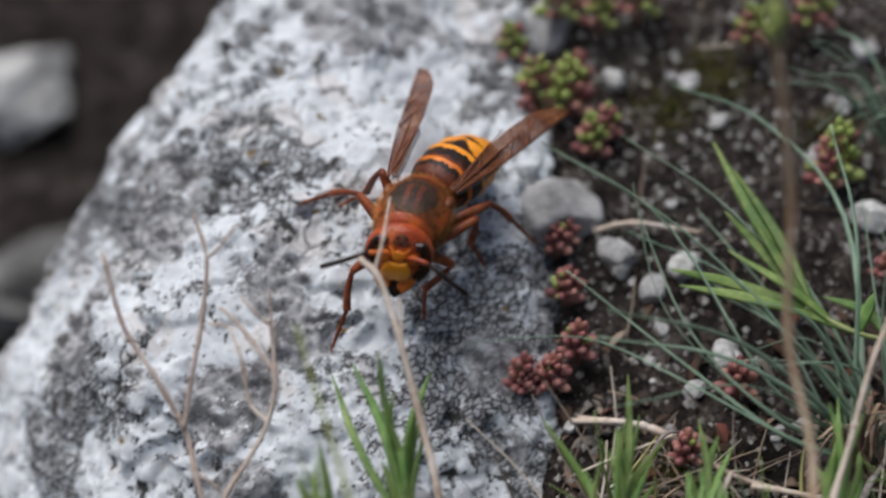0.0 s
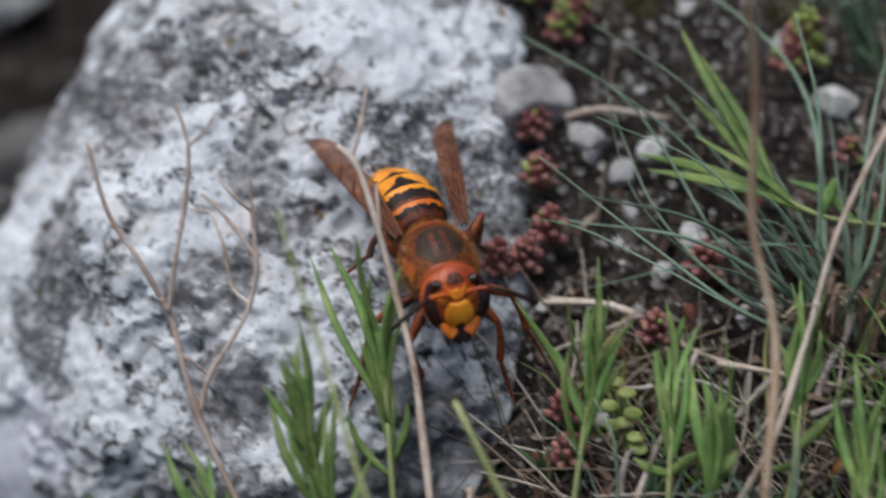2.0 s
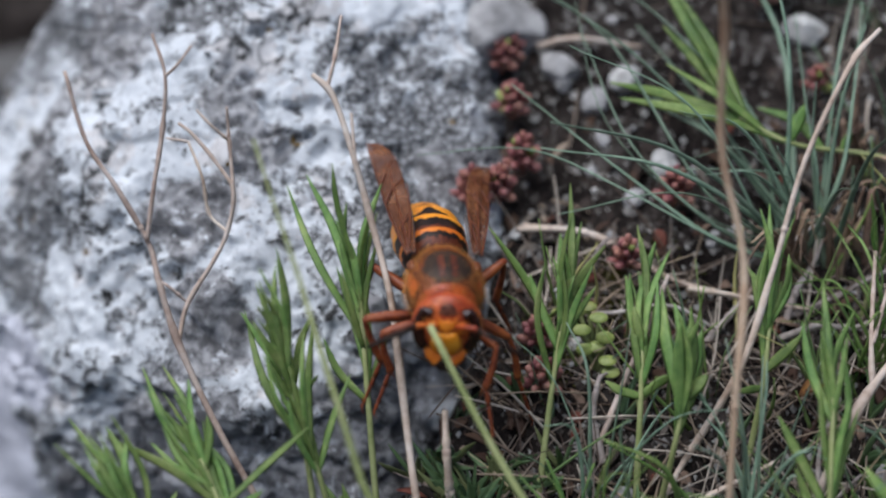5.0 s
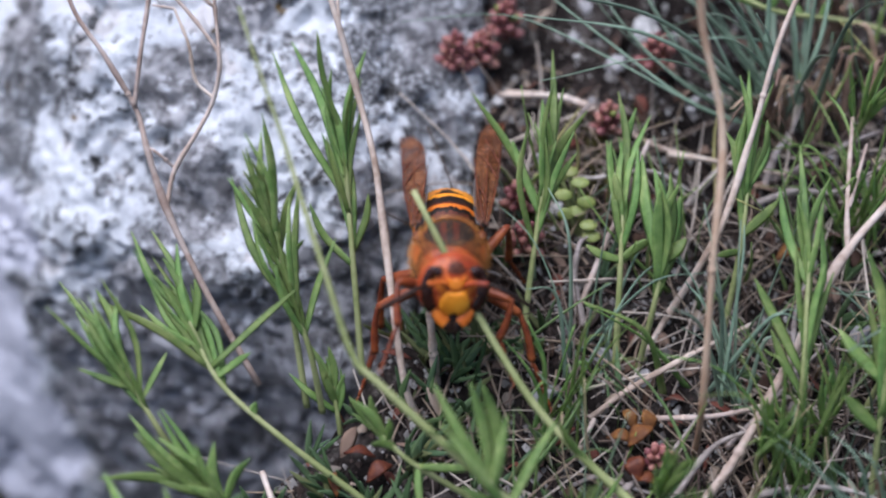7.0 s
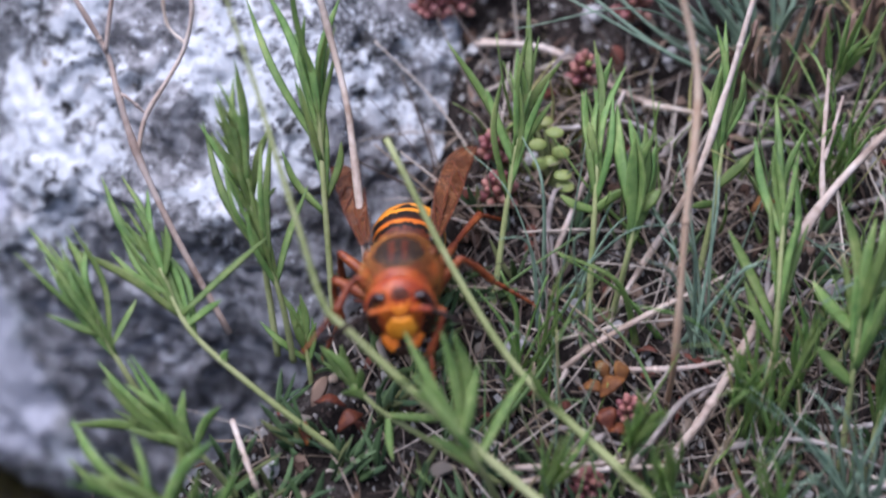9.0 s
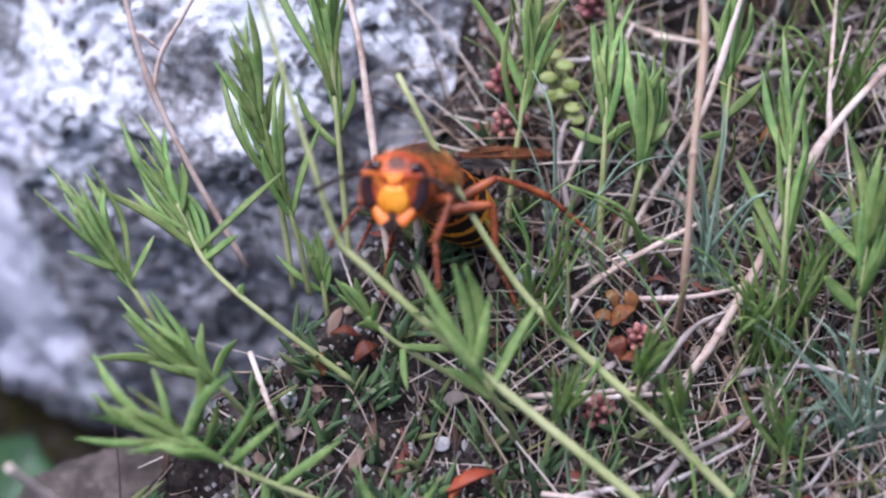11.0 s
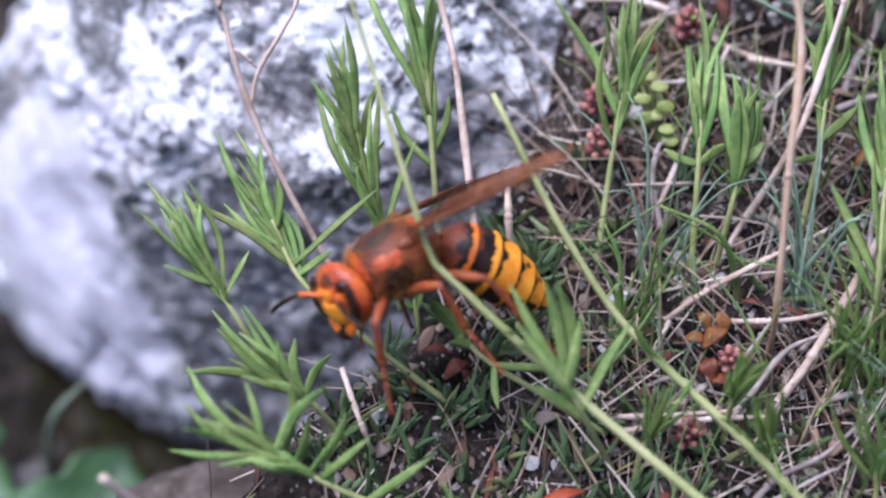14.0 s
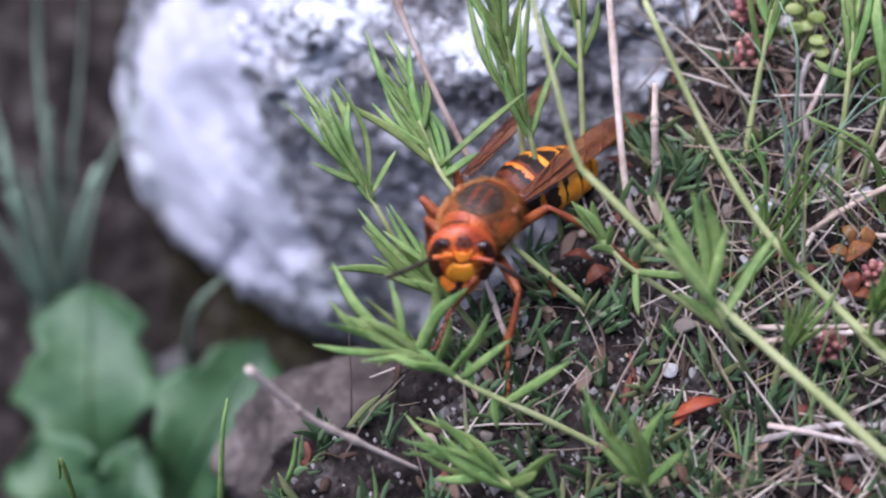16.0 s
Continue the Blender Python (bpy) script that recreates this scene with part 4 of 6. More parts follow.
    for k, foot in enumerate(((27.2, -20.7, -9.6), (37.7, -14.5, -6.8), (40.1, -23.6, -11.0), (17.0, -26.2, -12.2), (33.6, -19.4, -9.1), (37.4, 7.9, 3.7), (8.8, -29.2, -13.6), (21.5, -30.5, -14.2), (30.0, -33.0, -15.4))):
        f = Vector(foot)
        top = f + Vector((rng.uniform(-1.5, 2), rng.uniform(-1, 2), rng.uniform(4, 8)))
        shoot([f, f.lerp(top, 0.5) + Vector((rng.uniform(-0.5, 0.5), 0.4, 0)), top], [], seed=100 + k, extra=12, spread=0.34, long=(6, 10), leaf_width=0.62)
    # the two thick stems that cross in front
    shoot([(33.2, -46.8, -21.8), (18.3, -39.7, -9.5), (6.2, -32.1, -2.9), (-1.0, -28.3, 2.1), (-7.7, -24.4, 7.0), (-9.8, -23.0, 8.7), (-11.8, -19.5, 13.9), (-14.5, -13.8, 20.0), (-15.8, -10.8, 23.1), (-17.6, -7.3, 26.9), (-19.7, -3.1, 31.8)],
          [(0.33, (-3.1, -27.7, 4.3))], r=0.52, seed=27, extra=0, taper=0.22, leaf_width=0.9,
          name="arching_stem", label="thick smooth green grass stem arching over the soil", group="arching stems")
    shoot([(32.3, -39.0, -18.2), (18.3, -30.8, -6.4), (13.0, -27.0, -3.2), (9.6, -25.0, -0.6), (5.8, -22.2, 2.7), (0.9, -17.0, 8.7), (-4.6, -10.6, 17.3)],
          [(0.42, (8.1, -24.8, 2.7))], r=0.48, seed=28, extra=0, leaf_width=0.8,
          name="arching_stem", label="yellow-green grass stem arching over the soil", group="arching stems")
    # broad bright shoot above the grass tuft
    shoot([(50.0, 20.1, 9.4), (40.7, 19.5, 14.7), (31.0, 18.6, 17.1), (25.5, 19.8, 19.5)],
          [(0.98, (17.6, 35.5, 28.9)), (0.95, (12.9, 22.9, 21.7)), (0.98, (18.4, 28.4, 25.0)), (0.95, (19.6, 33.0, 27.0)), (0.9, (13.8, 22.1, 20.4)), (0.97, (21.0, 27.8, 24.7)), (0.7, (32.2, 21.3, 20.1)), (0.5, (36.7, 19.9, 17.7))], seed=29, extra=3, leaf_width=1.15)
    # dry stalks
    stalk([[(-19.8, -11.4, -5.8), (-24.8, -6.3, 1.8), (-28.4, -2.0, 8.5), (-30.1, 0.9, 13.5), (-31.1, 3.2, 16.3), (-33.8, 5.1, 21.2), (-36.7, 7.7, 24.8), (-38.5, 10.8, 30.5)],
           [(-31.2, 3.1, 16.7), (-30.4, 5.3, 21.3), (-29.6, 8.4, 25.5), (-29.2, 10.6, 30.0), (-30.4, 12.9, 33.2)],
           [(-28.4, -2.0, 8.5), (-27.6, 0.3, 11.3), (-25.1, 2.1, 14.9), (-23.7, 3.6, 17.3), (-23.0, 5.0, 20.8), (-24.3, 6.4, 22.7), (-26.7, 8.1, 25.1), (-28.1, 8.8, 26.0)],
           [(-23.7, 3.6, 17.3), (-25.4, 4.6, 18.7), (-25.9, 5.8, 21.9), (-27.2, 7.8, 24.6)], [(-23.0, 5.2, 21.0), (-23.4, 7.9, 24.6), (-23.5, 8.9, 27.7)],
           [(-23.4, 7.9, 24.6), (-25.0, 7.9, 26.4), (-26.3, 8.7, 27.5)], [(-29.2, 10.6, 30.0), (-27.9, 10.3, 31.4), (-26.6, 11.4, 32.8)], [(-27.7, 0.5, 11.5), (-29.0, 0.5, 13.1), (-30.2, 1.0, 13.6)],
           [(-27.2, 7.8, 24.6), (-29.3, 8.0, 24.9)]],
          [(0.33, 0.19), (0.24, 0.15), (0.23, 0.15), (0.19, 0.13), (0.19, 0.12), (0.16, 0.1), (0.16, 0.1), (0.14, 0.14), (0.14, 0.09)])
    stalk([[(-4.5, -14.8, -6.9), (-5.9, -13.6, -2.2), (-7.8, -4.1, 9.2), (-8.6, -0.4, 13.5), (-10.2, 3.6, 18.3), (-11.9, 6.5, 24.1), (-13.7, 9.6, 28.4), (-15.6, 10.8, 30.0)],
           [(-14.2, 10.1, 29.0), (-13.5, 11.8, 31.3), (-13.1, 16.6, 32.9)], [(-11.6, 5.9, 23.3), (-12.0, 8.7, 27.1)]], [(0.37, 0.24), (0.2, 0.13), (0.15, 0.14)],
          label="pale straw-coloured dry stalk with nodes", name="dry_stalk")
    stalk([[(-2.7, -12.0, -5.6), (-3.2, -11.4, 1.6), (-3.4, -8.4, 5.7)]], [(0.42, 0.3)], label="short broken grey-brown dry stalk", name="dry_stalk")
    stalk([[(21.4, -18.4, -8.6), (21.3, -21.1, 1.3), (21.7, -16.4, 13.2), (22.6, -9.2, 22.4), (20.7, -4.5, 30.4), (20.3, -2.9, 37.3), (20.2, -2.1, 43.3), (17.9, -2.3, 59.0)]], [(0.3, 0.36)],
          label="tall tan dry stalk with a faded bud", mat=M_STRAW, name="dry_stalk", knots=5)
    tall = bpy.data.objects["dry_stalk.003"]
    bm = bmesh.new()
    bud = Vector((17.9, -2.5, 58.6)) - Vector((21.4, -18.4, -8.6))
    for v in blob(bm, bud, (0.75, 0.75, 1.9), sub=3):
        v.co.x += 0.00025 * math.sin(v.co.z * 3000)
    part("bud", bm, M_SEDUM_GREEN, tall, "faded yellow-green bud")
    stalk([[(16.2, -10.7, -5.0), (18.7, -7.2, -2.4), (24.0, -3.6, 6.6), (26.8, 1.0, 13.7), (27.5, 2.2, 15.7), (29.9, 6.5, 23.2), (34.0, 11.0, 30.7), (37.2, 15.4, 31.8)]], [(0.3, 0.25)], knots=6)
    stalk([[(20.6, -23.9, -11.1), (24.5, -21.7, -5.9), (29.9, -14.8, 0.3), (35.8, -5.5, 5.4), (45.2, 3.6, 10.4)], [(36.1, -5.3, 5.5), (36.4, -0.9, 8.5), (37.5, 6.5, 12.7)], [(36.5, -1.7, 8.1), (38.6, 3.8, 11.5)]],
          [(0.45, 0.36), (0.27, 0.18), (0.2, 0.14)], label="bleached grey branching twig leaning over grass", name="dry_twig", category="twig")
    for k, path in enumerate(([(4.2, 16.5, 8.7), (11.4, 14.3, 9.1), (18.6, 10.3, 6.8), (25.9, 9.4, 4.9)], [(10.9, -5.6, -1.6), (13.3, -1.9, 3.1), (14.9, -0.4, 6.7), (17.9, 5.8, 10.5)],
                              [(11.4, -15.8, -6.3), (15.3, -14.4, -3.6), (20.9, -12.1, -1.5), (27.8, -7.4, -1.4)], [(10.3, -19.1, -7.9), (10.7, -19.5, -6.0), (12.0, -17.7, -4.1)],
                              [(-36.4, -43.9, 2.5), (-32.5, -42.4, -5.0), (-28.1, -40.8, -10.5), (-23.5, -39.0, -16.0)], [(8.3, -34.2, -12.7), (12.8, -35.4, -12.2), (21.6, -35.6, -14.4)],
                              [(-18.9, -21.1, -7.7), (-17.0, -26.5, -8.2), (-15.6, -28.0, -12.0)], [(6.0, 36.6, 18.0), (10.0, 35.8, 19.4), (17.0, 36.5, 17.9)], [(3.5, 16.3, 8.6), (9.4, 14.5, 9.6), (13.4, 14.2, 7.6)],
                              [(20.3, 9.3, 6.3), (24.9, 8.5, 6.0), (32.7, 7.8, 4.6)], [(16.7, -15.6, -6.2), (23.2, -17.5, -4.0), (29.9, -14.7, -4.8)], [(5.5, -25.1, -9.6), (11.6, -26.2, -8.0), (19.0, -24.3, -9.2)],
                              [(7.7, -26.3, -10.1), (13.9, -26.6, -8.2), (20.9, -24.8, -9.5)])):
        stalk([path], [(0.42 if k in (0, 4) else 0.3, 0.2)], name="dry_twig", label="dry grey-brown twig lying on soil", category="twig", group="twigs on soil", knots=3)
    rng = random.Random(404)
    for k in range(30):
        x, y = rng.uniform(6, 50), rng.uniform(-40, 8)
        a, span = rng.uniform(-0.4, 1.5), rng.uniform(9, 24)
        pts = []
        for u in (0, 0.35, 0.7, 1):
            px, py = x + math.cos(a) * span * u + rng.uniform(-0.8, 0.8), y + 0.7 * math.sin(a) * span * u + rng.uniform(-0.8, 0.8)
            pts.append((px, py, ground_height(px * MM, py * MM) / MM + 0.5 + u * rng.uniform(0.5, 6)))
        stalk([pts], [(rng.uniform(0.2, 0.42), 0.14)], name="dry_twig", label="bleached grey dry twig leaning over soil", category="twig", group="twigs on soil", mat=M_TWIG, knots=4)


build_plants()


def blade_tuft(name, label, root, blades, width, mat, category="grass", group="", seed=3):
    rng = random.Random(seed)
    base = mm(root)
    ob = thing(name, base, label, category, group)
    for pts in blades:
        start = Vector(root) + Vector((rng.uniform(-2.5, 2.5), rng.uniform(-1.5, 1.5), 0))
        start.z = ground_height(start.x * MM, start.y * MM) / MM - 0.5
        bm = bmesh.new()
        side = Vector((rng.uniform(-1, 1), -0.3, 0.2))
        sweep(bm, [mm(p) - base for p in curve_points([start, *pts], 18)], lambda u: width * MM * (1 - 0.75 * u), lambda u: width * MM * 0.4 * (1 - 0.7 * u), side=side, sides=6)
        part("blade", bm, mat, ob)
    return ob


def random_blades(rng, root, n, length, lean, spread):
    out = []
    for _ in range(n):
        d = (Vector(lean) + Vector((rng.uniform(-1, 1), rng.uniform(-1, 1), rng.uniform(-0.5, 0.7))) * spread).normalized()
        q = Vector(root) + d * rng.uniform(*length)
        m = Vector(root).lerp(q, 0.5) + Vector((0, 0, rng.uniform(1, 5)))
        out.append([m, q - Vector((0, 0, rng.uniform(0, 4)))])
    return out


M_SHEATH = material("dry_sheath", [(0.16, 0.10, 0.065), (0.28, 0.19, 0.13), (0.40, 0.30, 0.22)], 200, 0.7, 0.3, 2500, random_value=0.25)


def build_grass():
    rng = random.Random(21)
    root = (32.5, 14.2, 6.6)
    blades = [[(24.5, 10.2, 10.6), (13.9, 12.1, 16.1), (4.6, 14.8, 19.1), (-6.2, 14.3, 18.8)], [(23.9, 10.5, 10.7), (13.9, 13.0, 17.4), (3.0, 21.0, 22.7)], [(22.3, 12.1, 12.3), (14.6, 16.3, 18.8), (9.9, 26.3, 25.9)],
              [(20.9, 13.4, 12.9), (12.2, 18.8, 19.9), (9.5, 29.7, 27.3)], [(22.5, 13.7, 14.0), (12.5, 27.2, 24.5), (0.6, 34.6, 29.4)], [(30.8, 15.3, 14.7), (24.0, 15.0, 16.5), (16.1, 15.0, 16.4)],
              [(24.3, 19.0, 16.4), (13.8, 26.8, 24.2), (0.8, 35.3, 28.7)], [(27.2, 21.3, 17.4), (18.3, 29.3, 25.3), (8.7, 37.1, 28.7)], [(30.8, 31.2, 21.8), (22.9, 39.7, 29.0), (14.0, 44.2, 30.9)],
              [(35.3, 15.9, 15.0), (36.9, 21.7, 21.2), (38.5, 30.2, 26.7)], [(33.1, 15.9, 15.0), (32.2, 21.3, 20.2), (31.6, 28.9, 26.1)]]
    blades += random_blades(rng, root, 20, (14, 36), (-0.45, 0.25, 0.75), 0.75)
    blade_tuft("grass_tuft", "tuft of thin blue-green grass blades on soil", root, blades, 0.33, M_BLADE, group="grass tufts")
    for k, (x, y, n) in enumerate(((31.0, 12.0, 16), (37.0, 13.5, 14), (43.0, 16.0, 16), (38.0, 23.0, 10))):
        foot = (x, y, ground_height(x * MM, y * MM) / MM)
        blade_tuft("dry_sheaths", "withered brown grass sheaths at the foot of a tuft", foot, random_blades(rng, foot, n, (4, 11), (-0.2, 0.0, 0.9), 0.7), 0.45, M_SHEATH, category="dry grass", group="dry sheaths", seed=k + 90)
    for k, (root, lean, n) in enumerate((((38.6, 44.7, 20.9), (-0.3, 0.1, 0.9), 22), ((48.0, 39.0, 18.2), (-0.5, 0.1, 0.8), 18), ((43.5, -13.8, -6.4), (-0.25, 0.0, 0.9), 26), ((30.3, -22.1, -10.3), (-0.1, 0.1, 0.9), 18), ((37.6, -29.0, -13.5), (-0.2, 0, 0.9), 24), ((38.5, 1.2, 0.5), (-0.2, 0.2, 0.9), 20),
                                             ((24.9, -13.8, -6.4), (0.0, 0.2, 0.9), 14), ((8.8, -16.9, -7.9), (0.1, 0.2, 0.9), 12), ((11.6, -10.7, -5.0), (0.1, 0.2, 0.9), 8))):
        blade_tuft("grass_tuft", "tuft of fine green grass blades on soil", root, random_blades(rng, root, n, (9, 22), lean, 0.6), 0.27, M_BLADE if k % 2 == 0 else M_LEAF, group="grass tufts", seed=k)
    for k, (a, b) in enumerate((((-34.5, -39.4, -12.0), (-36.7, -41.8, -19.5)), ((-41.6, -35.6, -11.4), (-43.4, -42.2, -19.7)), ((-57.0, -42.2, -16.5), (-56.1, -42.9, -20.0)), ((10.8, -12.9, 6.1), (21.3, -13.1, -3.0)), ((11.1, -11.8, 4.8), (21.8, -12.2, -5.7)), ((5.8, -12.4, 3.3), (7.8, -15.4, -7.2)), ((11.2, -12.5, 3.3), (9.6, -16.9, -7.9)))):
        blade_tuft("grass_sprout", "single pointed green grass sprout on soil", b, [[Vector(a).lerp(Vector(b), 0.5) + Vector((0.6, 0, 0.8)), a]], 0.42, M_LEAF, group="single blades", seed=k + 40)


build_grass()

# ---- lower ground beside the rock: broad leaves, tall blades, stones ----
M_BROAD = material("broad_leaf", [(0.020, 0.060, 0.022), (0.042, 0.098, 0.037), (0.080, 0.145, 0.060)], 90, 0.5, 0.3, 500, subsurface=0.1)


def broad_leaf(parent, base, a, b, width, seed):
    rng = random.Random(seed)
    a, b = Vector(a), Vector(b)
    mid = a.lerp(b, 0.5) + Vector((0, -3, 5))
    spine = curve_points([a, mid, b], 22)
    side = (b - a).cross(Vector((0.1, -0.7, 0.7))).normalized()
    nrm = side.cross((b - a).normalized())
    bm = bmesh.new()
    rows = []
    for i, p in enumerate(spine):
        u = i / 21
        w = width * (0.16 + 0.84 * smoothstep(0.15, 0.6, u)) * (1 - max(0, (u - 0.72) / 0.28) ** 2.4) + 0.15
        row = []
        for k in range(-5, 6):
            v = k / 5
            wav = 1.4 * math.sin(u * 17 + seed + 2 * v) * v * v + 1.2 * abs(v)
            row.append(mm(p + side * (v * w * (1 + 0.20 * math.sin(u * 19 + seed) + 0.09 * math.sin(u * 47 + 2 * seed))) + nrm * wav) - base)
        rows.append(row)
    top = [[bm.verts.new(q) for q in r] for r in rows]
    low = [[bm.verts.new(q - nrm * 0.0003) for q in r] for r in rows]
    for i in range(21):
        for k in range(10):
            bm.faces.new((top[i][k], top[i][k + 1], top[i + 1][k + 1], top[i + 1][k]))
            bm.faces.new((low[i][k], low[i + 1][k], low[i + 1][k + 1], low[i][k + 1]))
        bm.faces.new((top[i][0], top[i + 1][0], low[i + 1][0], low[i][0]))
        bm.faces.new((top[i][10], low[i][10], low[i + 1][10], top[i + 1][10]))
    bm.faces.new((*top[-1], *low[-1][::-1]))
    bm.faces.new((*top[0], *low[0][::-1]))
    bmesh.ops.recalc_face_normals(bm, faces=bm.faces)
    lf = part("leaf", bm, M_BROAD, parent)
    bm = bmesh.new()
    sweep(bm, [mm(p + nrm * 0.25) - base for p in spine], lambda u: 0.0007 * (1 - 0.8 * u), sides=6)
    part("midrib", bm, M_BROAD, lf)


def build_lower_ground():
    root = Vector((-65.5, -13.0, -71.1))
    base = mm(root)
    ob = thing("broad_leaved_plant", base, "low plant with broad rounded wavy green leaves", "plant")
    broad_leaf(ob, base, root + Vector((-3, 0, 0)), (-71.1, 9.3, -44.3), 7.5, 3)
    broad_leaf(ob, base, root + Vector((3, 0, 0)), (-49.1, 3.9, -47.5), 7.0, 8)
    broad_leaf(ob, base, root + Vector((0, -2, 0)), (-75.0, -9.1, -50.5), 5.0, 12)
    broad_leaf(ob, base, root + Vector((0, -3, 0)), (-61.8, -9.8, -50.5), 4.0, 15)
    rng = random.Random(5)
    root = (-78.5, 11.5, -59.6)
    blades = [[(-77.1, 18.4, -37.1), (-78.7, 25.6, -26.9), (-79.0, 32.8, -16.9)], [(-75.0, 18.7, -37.2), (-73.9, 26.1, -27.1), (-73.2, 33.9, -16.7)], [(-79.9, 12.2, -39.9), (-82.5, 18.8, -30.2)], [(-78.6, 12.4, -40.0), (-80.3, 15.1, -34.2), (-83.1, 14.8, -31.2)],
              [(-72.3, 15.3, -36.7), (-70.5, 18.2, -32.7)], [(-77.2, 12.0, -40.6), (-79.3, 16.7, -32.8)]]
    blade_tuft("grass_tuft", "tall blue-green grass blades below the rock", root, blades + random_blades(rng, root, 10, (18, 40), (0, 0.1, 1), 0.35), 0.75, M_BLADE, group="grass tufts", seed=77)
    root = (-63.6, 10.9, -59.9)
    blade_tuft("grass_sprout", "single curved blue-green grass sprout", root, [[(-56.8, 2.9, -41.5), (-52.7, 5.1, -37.2)]], 0.7, M_BLADE, seed=78)


build_lower_ground()

M_STONE = material("pebble", [(0.18, 0.175, 0.17), (0.36, 0.35, 0.345), (0.58, 0.57, 0.56)], 230, 0.85, 0.6, 1500, random_value=0.2)
M_EARTH = material("earthy_stone", [(0.025, 0.020, 0.017), (0.075, 0.060, 0.051), (0.18, 0.15, 0.135)], 110, 0.9, 0.6, 900)
M_DULL = material("dull_stone", [(0.04, 0.038, 0.037), (0.12, 0.115, 0.11), (0.24, 0.235, 0.23)], 110, 0.9, 0.6, 900)
M_STONE_WHITE = material("white_pebble", [(0.28, 0.27, 0.255), (0.52, 0.51, 0.49), (0.70, 0.69, 0.67)], 260, 0.8, 0.5, 1600, random_value=0.12)


def pebble(place, size, seed, white=False, name="pebble", sub=4, label=""):
    """An angular stone; size: half axes in mm."""
    rng = random.Random(seed)
    bm = bmesh.new()
    bmesh.ops.create_icosphere(bm, subdivisions=sub, radius=1.0)
    cuts = [Vector((rng.gauss(0, 1), rng.gauss(0, 1), rng.gauss(0, 1))).normalized() for _ in range(9)]
    lim = [rng.uniform(0.55, 0.9) for _ in cuts]
    for v in bm.verts:
        for c, l in zip(cuts, lim):
            over = v.co.dot(c) - l
            if over > 0:
                v.co -= c * over * 0.92
        v.co *= 1 + (0.20 if name == "stone" else 0.07) * noise.noise(v.co * 2.3 + Vector((seed, 0, 0))) + (0.08 if name == "stone" else 0.03) * noise.noise(v.co * 7 + Vector((seed, 0, 0)))
        v.co = Vector((v.co.x * size[0], v.co.y * size[1], v.co.z * size[2])) * MM
    ob = link_mesh(name, bm, M_STONE_WHITE if white else M_STONE, smooth=sub > 3)
    ob.matrix_basis = Matrix.Translation(mm(place)) @ pose(0, 0, 0, 25 + rng.uniform(-25, 25), rng.uniform(-25, 25), rng.uniform(0, 360))
    return tagged(ob, label or ("small white angular pebble lying on soil" if white else "rough grey angular pebble lying on soil"), "pebble", "pebbles on soil")


